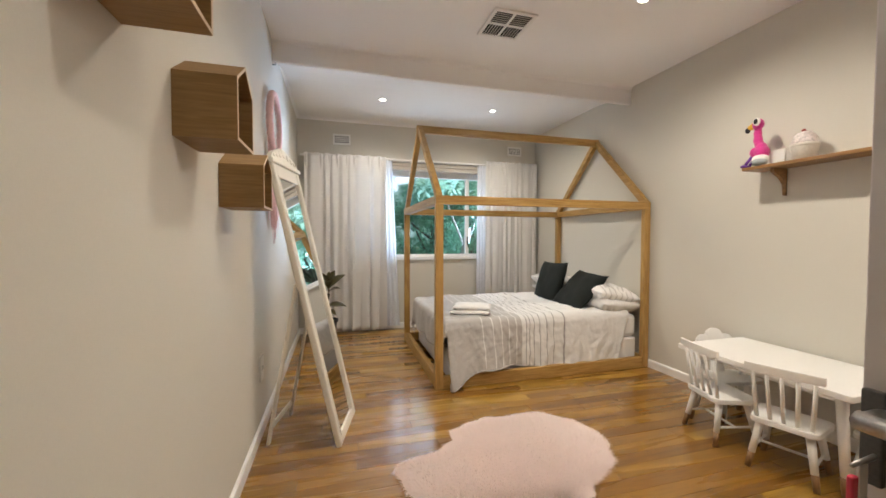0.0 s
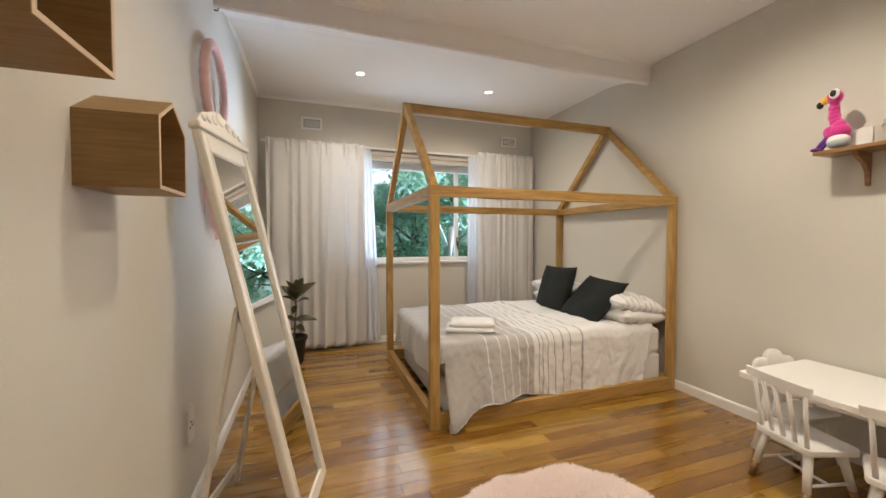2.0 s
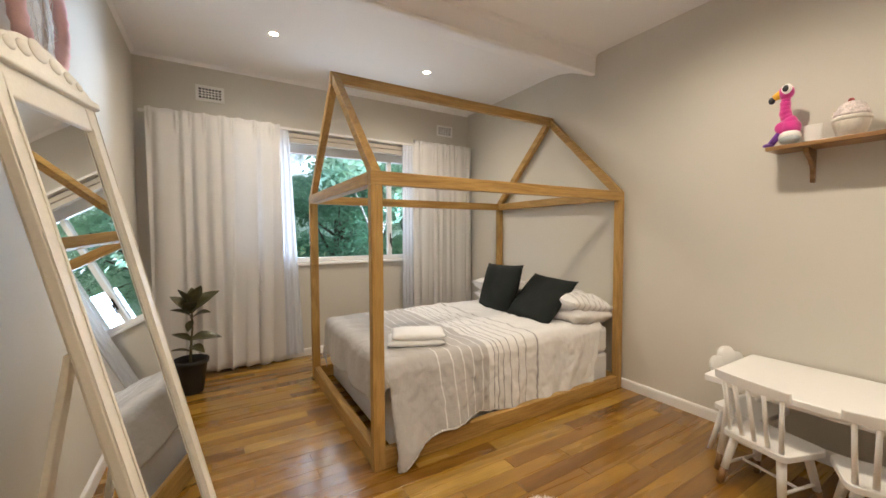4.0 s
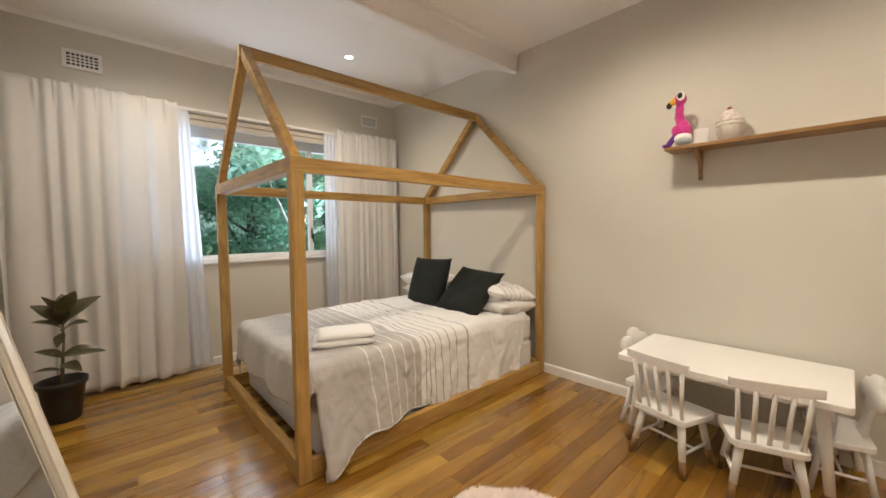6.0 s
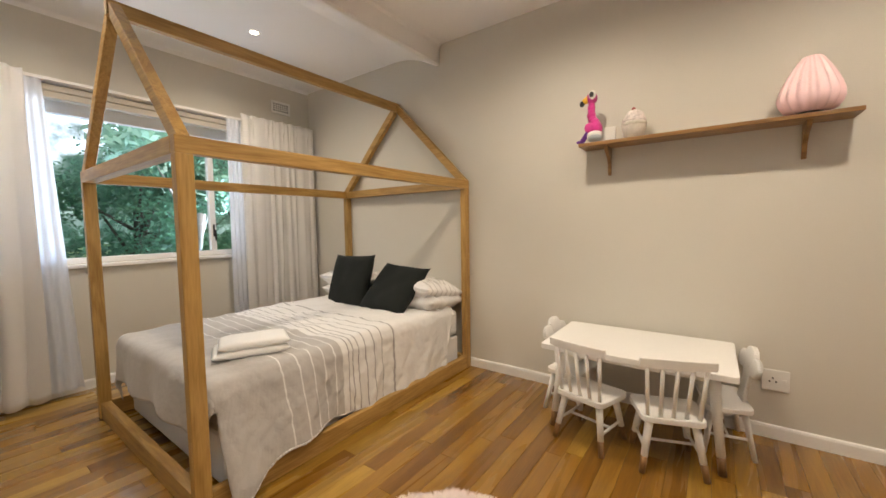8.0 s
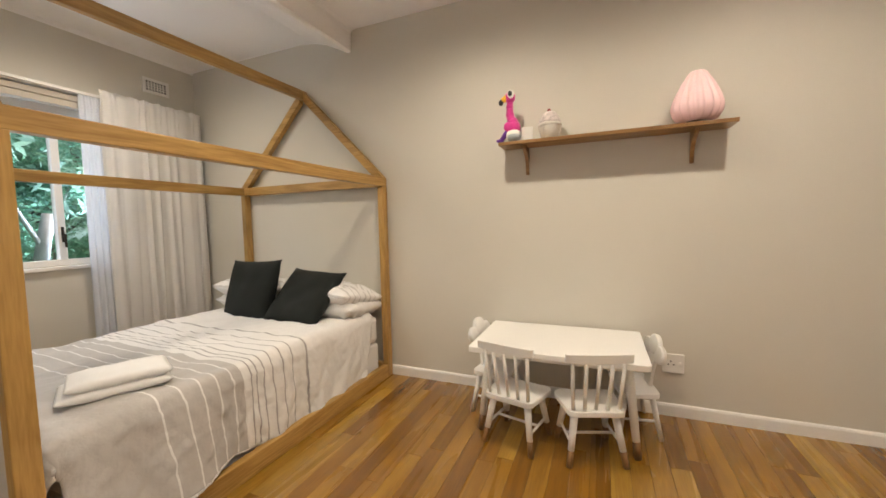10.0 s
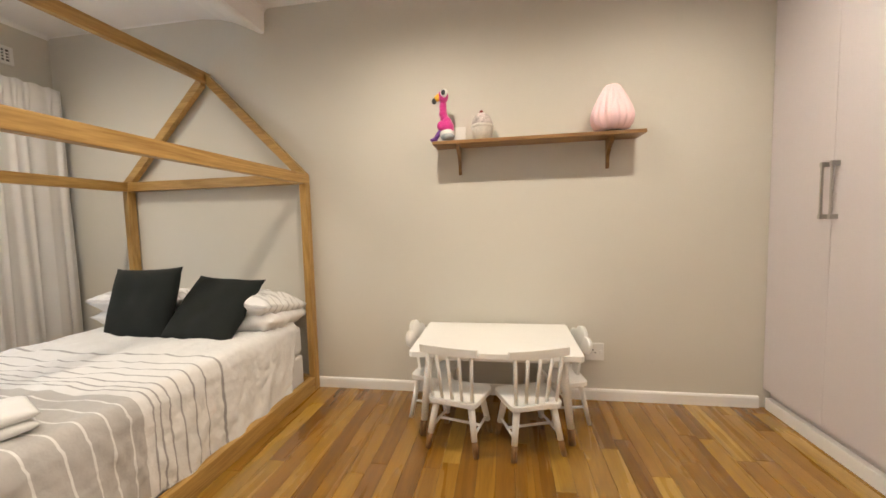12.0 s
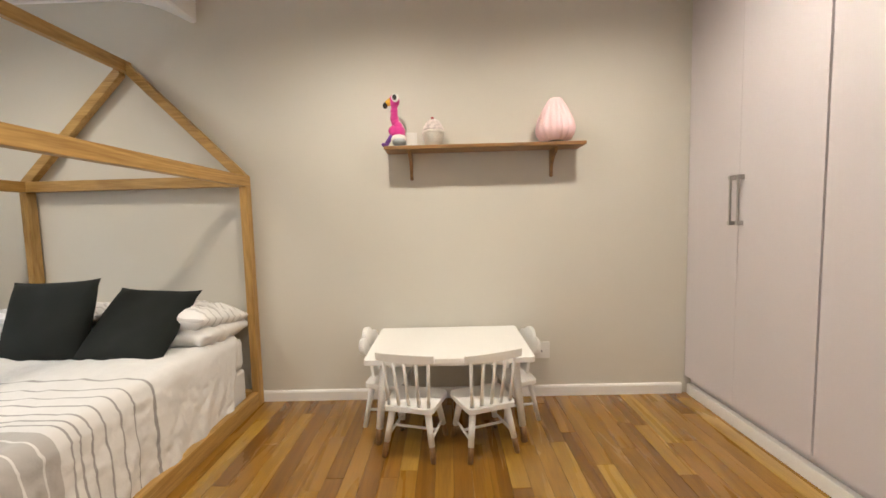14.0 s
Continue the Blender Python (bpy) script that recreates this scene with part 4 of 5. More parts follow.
# ---- wardrobe ----
WY = 5.555
ward = thing("wardrobe", pose(0, 0, 0), "built-in pale white wardrobe with tall flush doors", "wardrobe")
boxpart("body", (2.13, RIGHT - 0.004, NEAR - 0.6, WY - 0.022, 0.118, CEILING - 0.004), LAMINATE, ward, 0)
boxpart("plinth", (2.13, RIGHT - 0.004, NEAR - 0.5, WY - 0.045, 0, 0.114), LAMINATE, ward, 0, "recessed pale plinth")
boxpart("skirting", (2.13, RIGHT - 0.02, WY - 0.044, WY - 0.006, 0, 0.074), WHITE, ward, 0.004, "white skirting board")
edges = [RIGHT - 0.006, 3.755, 3.267, 2.755, 2.267, 2.13]
for k, (b, a) in enumerate(zip(edges, edges[1:])):
    gap = 0.0055 if k in (1, 3) else 0.0007
    g2 = 0.0055 if k in (2, 4) else 0.0007
    d = boxpart("door", (a + gap, b - g2, WY - 0.020, WY, 0.128, CEILING - 0.012), LAMINATE, ward, 0.0015)
    if k == 4:
        continue
    hx = a + 0.03 if k in (0, 2) else b - 0.03
    boxpart("handle", (hx - 0.0055, hx + 0.0055, WY + 0.023, WY + 0.034, 1.205, 1.485), STEEL, d, 0.002, "brushed steel bar handle")
    for hz in (1.215, 1.475):
        boxpart("handle_foot", (hx - 0.009, hx + 0.009, WY, WY + 0.036, hz - 0.012, hz + 0.012), STEEL, d, 0.002, "brushed steel handle foot")

# ---- door ----
door = structure(thing("door_1", pose(2.02, 5.99, 0), "open off-white bedroom door", "door"), "open off-white bedroom door beside the wardrobe", "door")
boxpart("leaf", (0, 0.04, -0.79, 0, 0.008, 2.03), LAMINATE, door, 0.003)
GUNMETAL = mat("dark_worn_steel", (0.10, 0.10, 0.105), 0.42, 0.2, (12, 200), 0.1, metal=0.8)
boxpart("lock_plate", (0.012, 0.03, 0, 0.003, 0.92, 1.08), STEEL, door, 0.001, "steel lock face")
boxpart("handle_plate", (-0.012, 0, -0.03, -0.004, 0.905, 1.045), GUNMETAL, door, 0.003, "steel handle plate")
bm = bmesh.new()
stick(bm, (-0.008, -0.028, 1.01), (-0.06, -0.028, 1.01), 0.012, 0.012, 12)
stick(bm, (-0.055, -0.022, 1.01), (-0.055, -0.14, 1.008), 0.014, 0.011, 12)
part("door_handle", bm, STEEL, door, "brushed steel lever handle", True)
TAG = mat("pink_key_tag_plastic", (0.75, 0.06, 0.12), 0.4)
bm = bmesh.new()
stick(bm, (-0.012, -0.022, 0.95), (-0.062, -0.022, 0.945), 0.004, 0.003, 8)
key = part("key", bm, STEEL, door, "steel key in the lock", True)
boxpart("key_tag", (-0.048, -0.029, -0.024, -0.020, 0.885, 0.943), PLASTIC, key, 0.001, "white plastic key tag")
boxpart("key_tag", (-0.066, -0.053, -0.026, -0.018, 0.882, 0.930), TAG, key, 0.002, "pink plastic key tag")

# ---- wall of house-shaped boxes ----


def house_box(y0, y1, z0, z1, apex, depth, label):
    """A gabled open box hung on the wall with its open face to the room."""
    hb = thing("house_shelf", pose(LEFT, 0, 0), label, "wall shelf", "house-shaped wall boxes")
    ym, t = (y0 + y1) / 2, 0.010
    pts = [(y0, z0), (y1, z0), (y1, z1), (ym, apex), (y0, z1)]
    inner = []
    n = len(pts)
    for i in range(n):
        a, b, c = Vector(pts[i - 1]), Vector(pts[i]), Vector(pts[(i + 1) % n])
        d1, d2 = (b - a).normalized(), (c - b).normalized()
        n1, n2 = Vector((-d1.y, d1.x)), Vector((-d2.y, d2.x))
        k = (n1 + n2).normalized()
        inner.append(tuple(b + k * (t / max(0.3, k.dot(n1)))))
    for i in range(n):
        j = (i + 1) % n
        bm = bmesh.new()
        outline(bm, [pts[i], pts[j], inner[j], inner[i]], 0.0, depth, "yz")
        pl = part("panel", bm, OAKBOX, hb)
        bm = bmesh.new()
        outline(bm, [pts[i], pts[j], inner[j], inner[i]], depth, depth + 0.0015, "yz")
        part("edge_band", bm, OAKEDGE, pl, "pale raw edge")
    bm = bmesh.new()
    outline(bm, inner, 0.0, 0.006, "yz")
    part("back_panel", bm, OAKBOX, hb)


house_box(7.42, 7.635, 1.395, 1.58, 1.645, 0.175, "small oak house-shaped box hung on the wall")
house_box(6.955, 7.185, 1.575, 1.775, 1.85, 0.18, "medium oak house-shaped box hung on the wall")
house_box(6.43, 6.685, 1.762, 1.985, 2.07, 0.188, "large oak house-shaped box hung high on the wall")

# ---- dream catcher ----
dc = thing("dream_catcher", pose(LEFT + 0.012, 8.70, 2.10), "pink yarn dream catcher ring with hanging tassels", "wall hanging")
bm = bmesh.new()
R, n1, n2 = 0.225, 64, 10
rows = []
for i in range(n1):
    a = 2 * math.pi * i / n1
    rows.append([bm.verts.new((0.028 + (0.024 + 0.003 * math.sin(i * 2.6)) * math.sin(2 * math.pi * j / n2), (R + 0.025 * math.cos(2 * math.pi * j / n2)) * math.cos(a), (R + 0.025 * math.cos(2 * math.pi * j / n2)) * math.sin(a))) for j in range(n2)])
for i in range(n1):
    a, b = rows[i], rows[(i + 1) % n1]
    for j in range(n2):
        bm.faces.new((a[j], a[(j + 1) % n2], b[(j + 1) % n2], b[j]))
part("ring", bm, PINK, dc, "", True)
bm = bmesh.new()
for k in range(9):
    for step in (3, 4):
        a, b = 2 * math.pi * k / 9, 2 * math.pi * (k + step) / 9
        stick(bm, (0.02, R * math.cos(a), R * math.sin(a)), (0.02, R * math.cos(b), R * math.sin(b)), 0.0012, 0.0012, 5)
part("web", bm, LINEN, dc, "white string web")
rnd = random.Random(5)
for k in range(9):
    y = -0.16 + 0.04 * k
    z0 = -math.sqrt(R * R - y * y)
    bm = bmesh.new()
    for s in range(14):
        yy, xx = y + rnd.uniform(-0.014, 0.014), 0.015 + rnd.uniform(-0.008, 0.010)
        stick(bm, (xx, yy, z0), (xx + rnd.uniform(-0.003, 0.006), yy + rnd.uniform(-0.012, 0.012), z0 - rnd.uniform(0.45, 0.66) + 0.10 * abs(k - 4) / 4), 0.0022, 0.0016, 5)
    part("tassel", bm, PINK, dc, "long pink yarn tassel")

hook = thing("wall_hook", pose(LEFT, 8.90, 2.635), "small dark screw hook in the wall by the beam", "hook")
bm = bmesh.new()
stick(bm, (0, 0, 0), (0.022, 0, 0), 0.004, 0.004, 8)
stick(bm, (0.020, 0, -0.002), (0.024, 0, 0.016), 0.003, 0.003, 8)
part("shank", bm, POT, hook, "", True)

# ---- leaning mirror ----
foot = Vector((1.28, 7.925, 0))
side = Vector((0.1, 0.434, 0)).normalized()
head = Vector((0.898, 8.03, 1.735))
upv = (head - foot)
upv = (upv - side * upv.dot(side)).normalized()
face = side.cross(upv).normalized()
frame_m = Matrix((side.to_4d(), upv.to_4d(), face.to_4d(), (0, 0, 0, 1))).transposed()
for i in range(4):
    frame_m[3][i] = 1 if i == 3 else 0
frame_m.translation = foot + Vector((0, 0, 0.004))
MW, MH = 0.455, 1.745
mirror = thing("standing_mirror", frame_m, "tall cream-framed mirror standing on its strut by the wall", "mirror")
F = 0.052
for nm, d in (("frame", (0, F, 0, MH, -0.03, 0)), ("frame", (MW - F, MW, 0, MH, -0.03, 0)), ("frame", (F, MW - F, 0, F + 0.01, -0.029, -0.001)), ("frame", (F, MW - F, MH - F - 0.03, MH, -0.029, -0.001))):
    boxpart(nm, d, MIRRORWOOD, mirror, 0.005)
for nm, d in (("bead", (F - 0.008, F + 0.002, F, MH - F - 0.02, 0, 0.004)), ("bead", (MW - F - 0.002, MW - F + 0.008, F, MH - F - 0.02, 0, 0.004)), ("bead", (0.002, 0.007, 0.004, MH - 0.004, 0, 0.003)), ("bead", (MW - 0.007, MW - 0.002, 0.004, MH - 0.004, 0, 0.003))):
    boxpart(nm, d, MIRRORWOOD, mirror, 0.002)
boxpart("mirror_glass", (F, MW - F, F + 0.01, MH - F - 0.03, -0.018, -0.010), SILVER, mirror, 0, "silvered mirror glass")
boxpart("back_board", (0.01, MW - 0.01, 0.01, MH - 0.01, -0.036, -0.031), MIRRORWOOD, mirror, 0)
boxpart("cornice", (-0.014, MW + 0.014, MH, MH + 0.028, -0.034, 0.014), MIRRORWOOD, mirror, 0.006)
bm = bmesh.new()
cp = [(0.0, MH + 0.028)]
for k in range(25):
    u = k / 24
    cp.append((MW * u, MH + 0.034 + 0.085 * math.sin(math.pi * u) ** 0.8 + 0.005 * abs(math.sin(4 * math.pi * u))))
cp.append((MW, MH + 0.028))
outline(bm, cp, -0.026, 0.002, "xy")
part("crest", bm, MIRRORWOOD, mirror, "carved cream crest")
bm = bmesh.new()
for u, v, r in ((0.5, 0.07, 0.032), (0.36, 0.052, 0.022), (0.64, 0.052, 0.022), (0.24, 0.04, 0.018), (0.76, 0.04, 0.018), (0.13, 0.03, 0.014), (0.87, 0.03, 0.014)):
    ball(bm, (MW * u, MH + 0.028 + v, 0.002), (r * 1.15, r, 0.007))
part("carving", bm, MIRRORWOOD, mirror, "carved leaf relief", True)
inv = frame_m.inverted()


def world_stick(name, a, b, w):
    bm = bmesh.new()
    a, b = inv @ Vector(a), inv @ Vector(b)
    d = b - a
    box(bm, -w / 2, w / 2, -w / 4, w / 4, 0, d.length, Matrix.Translation(a) @ d.to_track_quat("Z", "Y").to_matrix().to_4x4())
    bevelled(bm, 0.002, 1)
    return part(name, bm, MIRRORWOOD, mirror)


for off in (0.03, 0.41):
    top = foot + side * off + upv * 1.02 - face * 0.04
    low = Vector((0.845, 8.045, 0.0)) + side * off
    world_stick("strut", top, low + Vector((0, 0, 0.006)), 0.034)
world_stick("strut_bar", Vector((0.855, 8.05, 0.10)) + side * 0.04, Vector((0.855, 8.05, 0.10)) + side * 0.39, 0.03)

# ---- potted plant ----
pot = thing("potted_plant", pose(1.145, 10.36, 0), "young rubber plant in a black plastic pot on the floor", "plant")
bm = bmesh.new()
lathe(bm, [(0.085, 0.0), (0.088, 0.006), (0.118, 0.235), (0.130, 0.238), (0.132, 0.268), (0.124, 0.272), (0.118, 0.262), (0.112, 0.235)], 36)
part("pot", bm, POT, pot, "", True)
bm = bmesh.new()
lathe(bm, [(0.112, 0.228), (0.112, 0.238), (0.02, 0.245)], 24)
part("soil", bm, SOIL, pot)
STEM = mat("brown_plant_stem", (0.16, 0.13, 0.06), 0.7, 0.2)
LEAF = mat("dark_olive_variegated_leaf", (0.085, 0.078, 0.034), 0.36, 0.5, (26.0, 90.0), 0.1, coat=0.2)
bm = bmesh.new()
st = [Vector((0, 0, 0.23)), Vector((0.008, -0.004, 0.38)), Vector((0.02, -0.006, 0.52)), Vector((0.022, -0.002, 0.70))]
for a, b, r in zip(st, st[1:], (0.011, 0.009, 0.007)):
    stick(bm, a, b, r, r - 0.0015, 9)
part("stem", bm, STEM, pot, "", True)


def leaf_mesh(length, width, bend):
    bm = bmesh.new()
    rows = []
    for i in range(9):
        u = i / 8
        w = width * math.sin(math.pi * min(1, u * 0.96 + 0.03)) ** 0.8 * (1 - 0.25 * u) / 2
        z = -bend * u * u * length
        rows.append([bm.verts.new((length * u, v * w, z + abs(v) * w * 0.35)) for v in (-1, -0.5, 0, 0.5, 1)])
    for a, b in zip(rows, rows[1:]):
        for i in range(4):
            bm.faces.new((a[i], a[i + 1], b[i + 1], b[i]))
    return bm


rnd = random.Random(11)
for k, (z, a, up, ln, roll) in enumerate(((0.68, 200, 66, 0.20, 20), (0.69, 330, 68, 0.21, -30), (0.66, 355, 50, 0.25, 40), (0.655, 175, 55, 0.2, -40), (0.66, 265, 55, 0.19, 10), (0.64, 95, 45, 0.18, 0), (0.61, 215, 45, 0.17, -25),
                                         (0.60, 310, 36, 0.19, 20), (0.70, 70, 80, 0.16, 30), (0.585, 250, -35, 0.11, 0), (0.43, 350, 14, 0.22, 25), (0.42, 165, 40, 0.15, -20), (0.37, 300, 12, 0.16, 15), (0.33, 190, 22, 0.15, 0), (0.34, 60, 15, 0.14, 0))):
    ob = part("leaf", leaf_mesh(ln * 0.95, ln * 0.60, rnd.uniform(0.15, 0.5) if up < 60 else 0.1), LEAF, pot, "", True)
    ob.matrix_basis = Matrix.Translation((0.018 if z > 0.5 else 0.008, -0.004, z)) @ Matrix.Rotation(radians(a), 4, "Z") @ Matrix.Rotation(radians(-up), 4, "Y") @ Matrix.Rotation(radians(roll), 4, "X")

# ---- sheepskin rug ----
rug = thing("sheepskin_rug", pose(2.22, 7.56, 0), "fluffy pale pink sheepskin rug on the board floor", "rug")


def rug_edge(a):
    """Half length of the hide in the direction a: an oval with a tail and two shoulders."""
    base_r = 1.0 / math.sqrt((math.cos(a) / 0.61) ** 2 + (math.sin(a) / 0.42) ** 2)
    knots = ((0, 1.04), (40, 1.19), (75, 1.04), (108, 0.98), (124, 0.90), (142, 0.70), (160, 0.72), (177, 1.08), (200, 1.1), (235, 0.96), (289, 1.05), (322, 0.92), (340, 0.98), (360, 1.04))
    d = math.degrees(a) % 360
    for (a0, k0), (a1, k1) in zip(knots, knots[1:]):
        if d <= a1:
            f = (d - a0) / (a1 - a0)
            f = f * f * (3 - 2 * f)
            base_r *= k0 + (k1 - k0) * f
            break
    return base_r * (1 + 0.02 * math.sin(9 * a) + 0.012 * math.sin(17 * a + 1))


bm = bmesh.new()
rings = []
for k in range(9):
    f = (k + 1) / 9
    rings.append([bm.verts.new((rug_edge(a) * f * math.cos(a), rug_edge(a) * f * math.sin(a), 0.004 + 0.030 * (1 - f ** 6))) for a in (2 * math.pi * i / 72 for i in range(72))])
centre = bm.verts.new((0, 0, 0.034))
for i in range(72):
    bm.faces.new((centre, rings[0][i], rings[0][(i + 1) % 72]))
    for a, b in zip(rings, rings[1:]):
        bm.faces.new((a[i], b[i], b[(i + 1) % 72], a[(i + 1) % 72]))
part("hide", bm, FUR, rug, "", True)
rnd = random.Random(21)
verts, faces = [], []
for k in range(38000):
    a = rnd.uniform(0, 2 * math.pi)
    f = math.sqrt(rnd.random())
    rr_ = rug_edge(a) * f
    x, y = rr_ * math.cos(a), rr_ * math.sin(a)
    z = 0.004 + 0.028 * (1 - f ** 6)
    nx = noise.noise(Vector((x * 9, y * 9, 0))) * 1.2
    lean = Vector((math.cos(a + nx) * (0.25 + 0.75 * f ** 4) + rnd.uniform(-0.5, 0.5), math.sin(a + nx) * (0.25 + 0.75 * f ** 4) + rnd.uniform(-0.5, 0.5), 0.95 - 0.65 * f ** 6))
    lean = lean.normalized() * rnd.uniform(0.022, 0.042)
    wv_ = Vector((-lean.y, lean.x, 0)).normalized() * 0.0016
    p0 = Vector((x, y, z))
    p1 = p0 + lean * 0.6
    p2 = p0 + lean + Vector((0, 0, -0.006 * f))
    p2.z = max(p2.z, 0.003)
    i0 = len(verts)
    verts += [p0 - wv_, p0 + wv_, p1 + wv_ * 0.8, p1 - wv_ * 0.8, p2]
    faces += [(i0, i0 + 1, i0 + 2, i0 + 3), (i0 + 3, i0 + 2, i0 + 4)]
me = bpy.data.meshes.new("fur")
me.from_pydata(verts, [], faces)
me.materials.append(FUR)
fur = new("fur", me)
fur.parent = rug
tagged(fur, "long pale pink wool", "", "", "stuff")

# ---- garden outside the window ----
GRASS = mat("garden_lawn", (0.06, 0.12, 0.035), 0.95, 0.4, (1.5, 30.0), 0.5)
structure(boxpart("ground", (-400, 400, FAR + 0.22, 800, -0.9, -0.6), GRASS, bevel=0), "green garden lawn", "ground")
haze = bpy.data.materials.new("glowing_sky_and_trees")
haze.use_nodes = True
hz = haze.node_tree
hp = hz.nodes["Principled BSDF"]
hp.inputs["Base Color"].default_value = (0.0, 0.0, 0.0, 1)
hp.inputs["Roughness"].default_value = 1.0
hn = hz.nodes.new("ShaderNodeTexNoise")
hn.inputs["Scale"].default_value = 0.05
hn.inputs["Detail"].default_value = 5.0
hr = hz.nodes.new("ShaderNodeValToRGB")
hr.color_ramp.elements[0].color, hr.color_ramp.elements[1].color = (1.5, 1.95, 2.5, 1), (2.2, 2.4, 2.6, 1)
hr.color_ramp.elements[0].position, hr.color_ramp.elements[1].position = 0.35, 0.65
hc = hz.nodes.new("ShaderNodeTexCoord")
hz.links.new(hc.outputs["Object"], hn.inputs["Vector"])
hz.links.new(hn.outputs["Fac"], hr.inputs["Fac"])
# hazy tree line below, open white sky above; the trees' daylight is painted as emission
hw = hz.nodes.new("ShaderNodeTexNoise")
hw.inputs["Scale"].default_value = 0.22
hw.inputs["Detail"].default_value = 8.0
hz.links.new(hc.outputs["Object"], hw.inputs["Vector"])
hg = hz.nodes.new("ShaderNodeValToRGB")
hg.color_ramp.elements[0].color, hg.color_ramp.elements[1].color = (0.05, 0.13, 0.10, 1), (0.42, 0.62, 0.60, 1)
hg.color_ramp.elements[0].position, hg.color_ramp.elements[1].position = 0.36, 0.64
hz.links.new(hw.outputs["Fac"], hg.inputs["Fac"])
hs = hz.nodes.new("ShaderNodeSeparateXYZ")
hz.links.new(hc.outputs["Object"], hs.inputs[0])
hk = hz.nodes.new("ShaderNodeMath")
hk.operation = "MULTIPLY_ADD"
hk.inputs[1].default_value = 22.0
hz.links.new(hw.outputs["Fac"], hk.inputs[0])
hz.links.new(hs.outputs["Z"], hk.inputs[2])
hl = hz.nodes.new("ShaderNodeMapRange")
hl.inputs["From Min"].default_value, hl.inputs["From Max"].default_value = 20.5, 24.0
hz.links.new(hk.outputs[0], hl.inputs["Value"])
hm = hz.nodes.new("ShaderNodeMix")
hm.data_type = "RGBA"
hz.links.new(hl.outputs[0], hm.inputs[0])
hz.links.new(hg.outputs["Color"], hm.inputs[6])
hz.links.new(hr.outputs["Color"], hm.inputs[7])
hz.links.new(hm.outputs[2], hp.inputs["Emission Color"])
hp.inputs["Emission Strength"].default_value = 1.6
structure(boxpart("backdrop", (-120, 160, 75, 75.5, -5, 70), haze, bevel=0), "glowing backdrop of white sky over a painted hazy tree line", "sky")
DARKBARK = mat("dark_tree_bark", (0.10, 0.085, 0.07), 0.9, 0.3, (8, 60), 0.6)
BARK = mat("pale_tree_bark", (0.42, 0.41, 0.40), 0.9, 0.3, (8, 60), 0.6)


def foliage(name, colour):
    m = mat(name, colour, 0.55, 0.5, (0.9, 9.0), 0.0)
    t = m.node_tree
    p = t.nodes["Principled BSDF"]
    geo = t.nodes.new("ShaderNodeNewGeometry")
    hue = [k for k in t.nodes if k.bl_idname == "ShaderNodeHueSaturation"][0]
    mr = t.nodes.new("ShaderNodeMapRange")
    mr.inputs["To Min"].default_value, mr.inputs["To Max"].default_value = 0.47, 0.53
    t.links.new(geo.outputs["Random Per Island"], mr.inputs["Value"])
    t.links.new(mr.outputs[0], hue.inputs["Hue"])
    tl = t.nodes.new("ShaderNodeBsdfTranslucent")
    tl.inputs["Color"].default_value = (colour[0] * 1.6, colour[1] * 1.7, colour[2] * 1.5, 1)
    mixer = t.nodes.new("ShaderNodeMixShader")
    mixer.inputs["Fac"].default_value = 0.5
    t.links.new(p.outputs["BSDF"], mixer.inputs[1])
    t.links.new(tl.outputs["BSDF"], mixer.inputs[2])
    t.links.new(mixer.outputs[0], t.nodes["Material Output"].inputs["Surface"])
    return m


LEAFY = foliage("broad_tree_leaf", (0.125, 0.25, 0.185))
LEAFY2 = foliage("pale_tree_leaf", (0.32, 0.47, 0.41))


def tree(x, y, height, crown, centre, leaves, leaf, seed, material, label):
    """A tapered trunk with limbs, and a crown of leaf clumps with gaps."""
    rnd = random.Random(seed)
    tr_ = thing("tree", pose(x, y, -0.6), label, "tree")
    bm = bmesh.new()
    top = Vector((0.15, 0, centre))
    stick(bm, (0, 0, -0.05), (0.05, 0, centre * 0.45), height * 0.028, height * 0.022, 10)
    stick(bm, (0.05, 0, centre * 0.45), top, height * 0.022, height * 0.012, 10)
    tips = []
    for k in range(14):
        a, e = rnd.uniform(0, 6.28), rnd.uniform(-0.6, 1.2)
        r = crown * rnd.uniform(0.5, 0.95)
        tip = top + Vector((math.cos(a) * math.cos(e) * r, math.sin(a) * math.cos(e) * r, math.sin(e) * r))
        stick(bm, Vector((0.05, 0, centre * rnd.uniform(0.4, 0.9))), tip, height * 0.009, height * 0.002, 6)
        tips.append(tip)
    part("trunk", bm, DARKBARK, tr_, "", True)
    clumps = [t_ + Vector((rnd.gauss(0, crown * 0.18), rnd.gauss(0, crown * 0.18), rnd.gauss(0, crown * 0.18))) for t_ in tips for _ in range(4)]
    vs, fs = [], []
    for k in range(leaves):
        c = clumps[rnd.randrange(len(clumps))]
        p = c + Vector((rnd.gauss(0, 1), rnd.gauss(0, 1), rnd.gauss(0, 0.7))) * crown * 0.17
        u = Vector((rnd.gauss(0, 1), rnd.gauss(0, 1), rnd.gauss(0, 0.6))).normalized()
        v = u.cross(Vector((rnd.gauss(0, 1), rnd.gauss(0, 1), rnd.gauss(0, 1)))).normalized()
        s = leaf * rnd.uniform(0.6, 1.3)
        i0 = len(vs)
        vs += [p - u * s, p + v * s * 0.42, p + u * s, p - v * s * 0.42]
        fs.append((i0, i0 + 1, i0 + 2, i0 + 3))
    me = bpy.data.meshes.new("crown")
    me.from_pydata(vs, [], fs)
    me.materials.append(material)
    cr_ = new("crown", me)
    cr_.parent = tr_
    return tr_


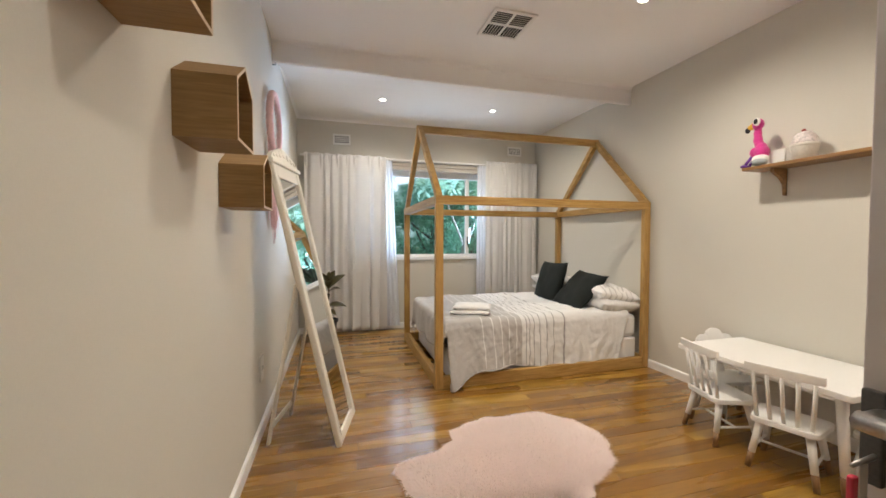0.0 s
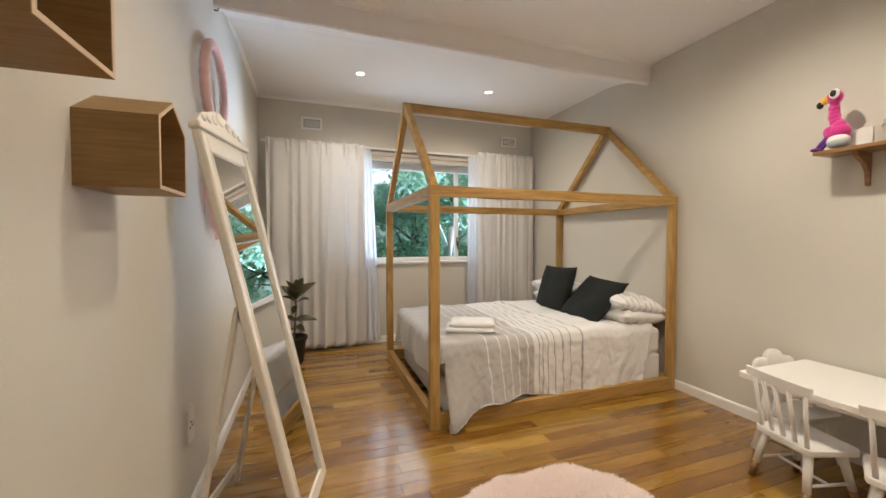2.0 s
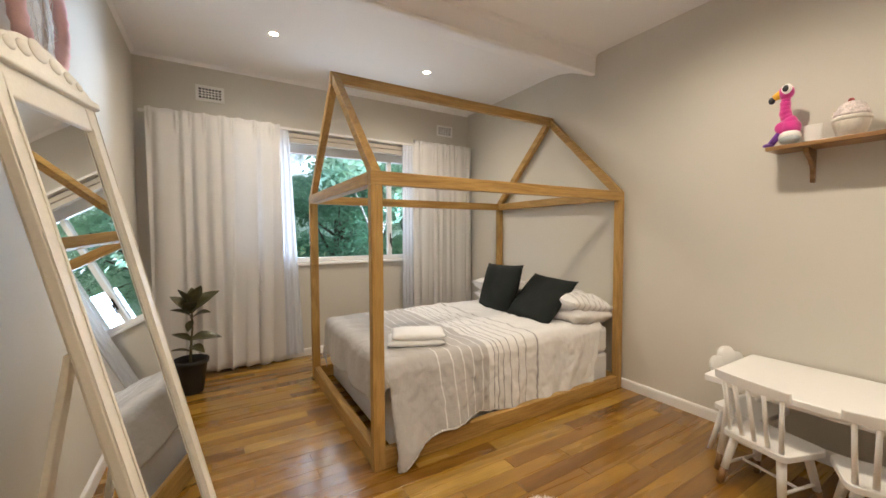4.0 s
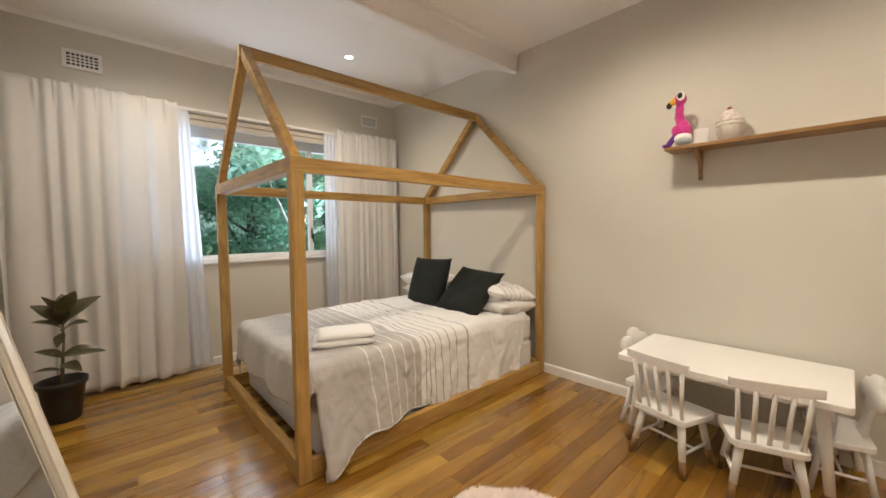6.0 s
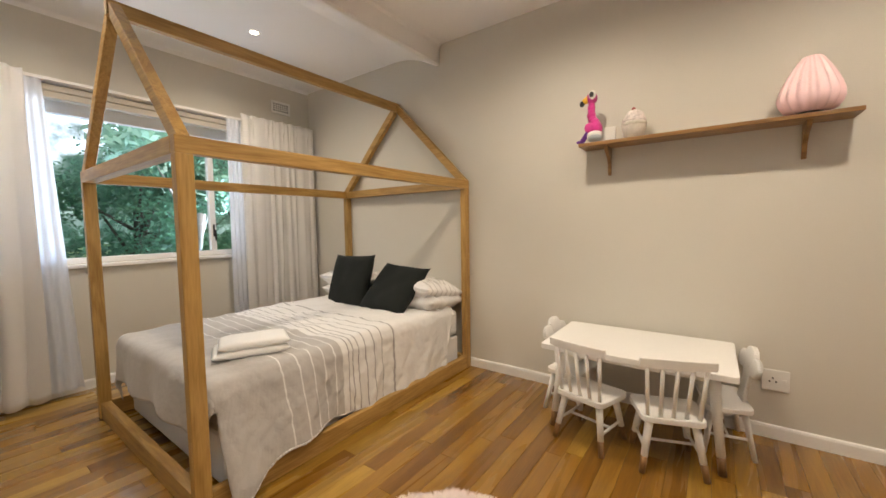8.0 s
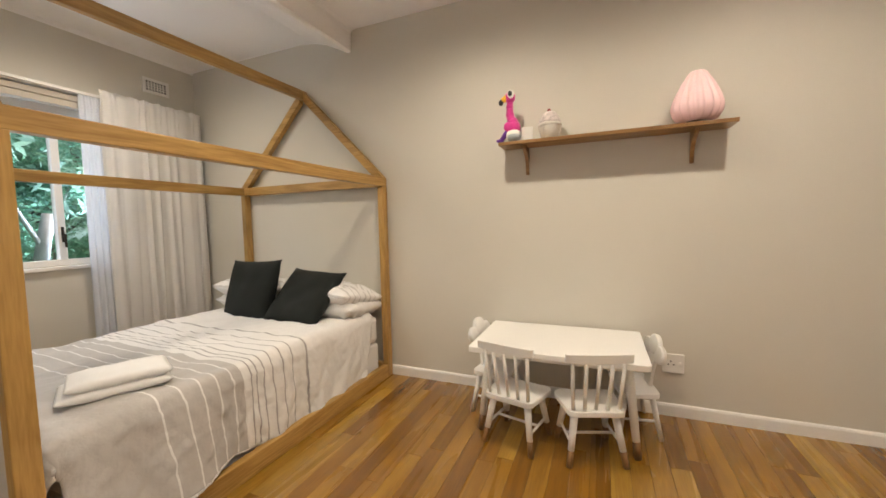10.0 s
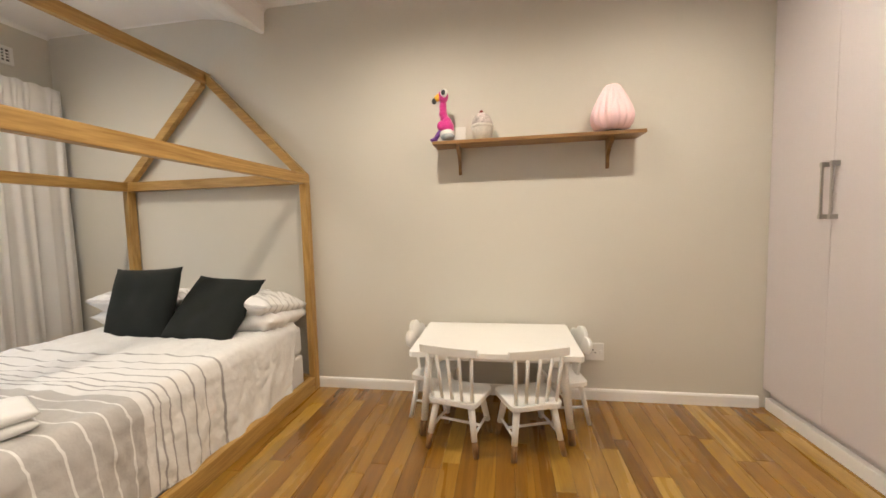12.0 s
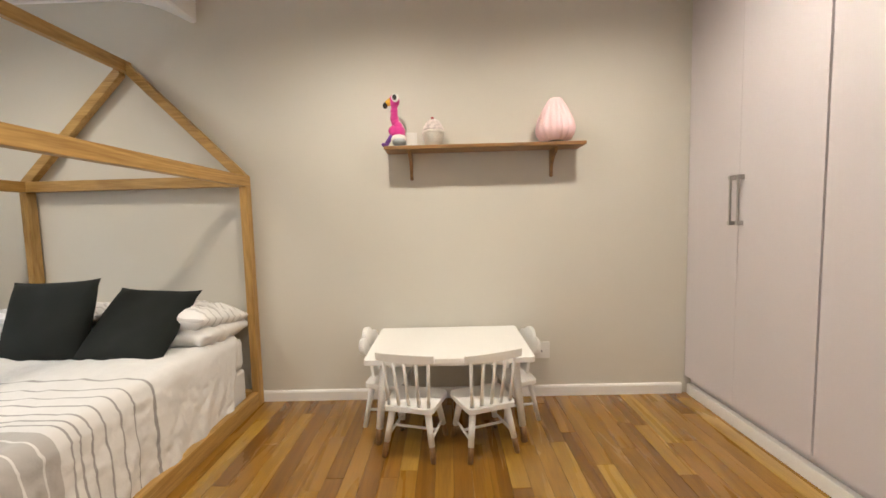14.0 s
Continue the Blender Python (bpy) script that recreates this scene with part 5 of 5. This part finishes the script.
tree(3.75, 15.8, 4.4, 1.3, 2.3, 22000, 0.046, 1, LEAFY, "dense dark green garden tree outside the window")
tree(7.0, 18.5, 6.5, 2.2, 3.2, 26000, 0.05, 2, LEAFY2, "pale green garden tree outside the window")
tree(7.4, 22.5, 6.6, 2.3, 3.0, 7000, 0.08, 8, LEAFY2, "pale green garden tree outside the window")
tree(0.6, 21.0, 5.0, 1.8, 2.2, 7000, 0.10, 3, LEAFY2, "leafy green garden tree outside the window")
tree(10.5, 20.0, 7.0, 2.8, 3.6, 9000, 0.12, 4, LEAFY, "broad green garden tree outside the window")
tree(8.2, 26.0, 8.0, 2.6, 3.8, 8000, 0.13, 5, LEAFY2, "tall pale green tree across the garden")
tree(-4.0, 19.0, 7.0, 2.8, 3.2, 8000, 0.12, 6, LEAFY, "broad green garden tree outside the window")


def hedge(x0, x1, y, height, leaves, seed):
    rnd = random.Random(seed)
    vs, fs = [], []
    for k in range(leaves):
        x = rnd.uniform(x0, x1)
        h = height * (0.75 + 0.25 * noise.noise(Vector((x * 0.5, seed, 0))))
        p = Vector((x, y + rnd.gauss(0, 0.7), -0.6 + h * rnd.random() ** 0.8))
        u = Vector((rnd.gauss(0, 1), rnd.gauss(0, 1), rnd.gauss(0, 0.8))).normalized()
        v = u.cross(Vector((rnd.gauss(0, 1), rnd.gauss(0, 1), rnd.gauss(0, 1)))).normalized()
        s = 0.15 * rnd.uniform(0.6, 1.3)
        i0 = len(vs)
        vs += [p - u * s, p + v * s * 0.42, p + u * s, p - v * s * 0.42]
        fs.append((i0, i0 + 1, i0 + 2, i0 + 3))
    me = bpy.data.meshes.new("hedge")
    me.from_pydata(vs, [], fs)
    me.materials.append(LEAFY)
    tagged(new("hedge", me), "dense green garden hedge", "hedge", "", "stuff")


hedge(-14, 26, 25.5, 2.3, 18000, 9)


def palm(x, y, n, length, seed):
    """A low clump of arching strap leaves."""
    rnd = random.Random(seed)
    pl = thing("palm", pose(x, y, -0.6), "arching strap-leaved garden palm", "palm")
    bm = bmesh.new()
    stick(bm, (0, 0, 0), (0.03, 0, 0.85), 0.1, 0.07, 10)
    part("trunk", bm, BARK, pl, "", True)
    for k in range(n):
        a, e = rnd.uniform(0, 6.28), rnd.uniform(0.15, 1.3)
        ln = length * rnd.uniform(0.7, 1.1)
        bm = bmesh.new()
        prev = None
        for i in range(7):
            u = i / 6
            d = ln * u
            z = 0.85 + d * math.sin(e) - 0.55 * ln * u * u
            c = Vector((0.03 + d * math.cos(e) * math.cos(a), d * math.cos(e) * math.sin(a), z))
            s = Vector((-math.sin(a), math.cos(a), 0)) * 0.035 * (1 - u * 0.9)
            cur = (bm.verts.new(c - s), bm.verts.new(c + s))
            if prev:
                bm.faces.new((prev[0], prev[1], cur[1], cur[0]))
            prev = cur
        part("frond", bm, LEAFY2, pl)


def slim_tree(x, y, seed):
    """A slim pale garden tree with forked limbs and sparse leaves."""
    rnd = random.Random(seed)
    st_ = thing("tree", pose(x, y, -0.6), "slim pale-barked tree close to the window", "tree")
    bm = bmesh.new()
    pts = [Vector((0, 0, -0.05)), Vector((-0.08, 0.05, 0.7)), Vector((0.02, 0.0, 1.4)), Vector((0.16, 0.05, 2.1))]
    for a, b, r in zip(pts, pts[1:], (0.125, 0.105, 0.085)):
        stick(bm, a, b, r, r - 0.018, 12)
    tips = []
    for k in range(2):
        a = 0.9 + 2.6 * k
        tip = pts[3] + Vector((math.cos(a) * rnd.uniform(0.5, 1.0), math.sin(a) * rnd.uniform(0.5, 1.0), rnd.uniform(0.5, 1.4)))
        stick(bm, pts[2].lerp(pts[3], rnd.random()), tip, 0.032, 0.008, 8)
        tips.append(tip)
    part("trunk", bm, BARK, st_, "", True)
    vs, fs = [], []
    for k in range(700):
        p = tips[k % 2] + Vector((rnd.gauss(0, 0.28), rnd.gauss(0, 0.28), rnd.gauss(0, 0.2)))
        u = Vector((rnd.gauss(0, 1), rnd.gauss(0, 1), rnd.gauss(0, 0.6))).normalized()
        v = u.cross(Vector((rnd.gauss(0, 1), rnd.gauss(0, 1), rnd.gauss(0, 1)))).normalized()
        i0 = len(vs)
        vs += [p - u * 0.11, p + v * 0.04, p + u * 0.11, p - v * 0.04]
        fs.append((i0, i0 + 1, i0 + 2, i0 + 3))
    me = bpy.data.meshes.new("crown")
    me.from_pydata(vs, [], fs)
    me.materials.append(LEAFY2)
    new("crown", me).parent = st_


slim_tree(4.15, 14.1, 2)
palm(5.2, 14.4, 34, 1.25, 3)
palm(0.2, 15.0, 30, 1.2, 7)

boards()
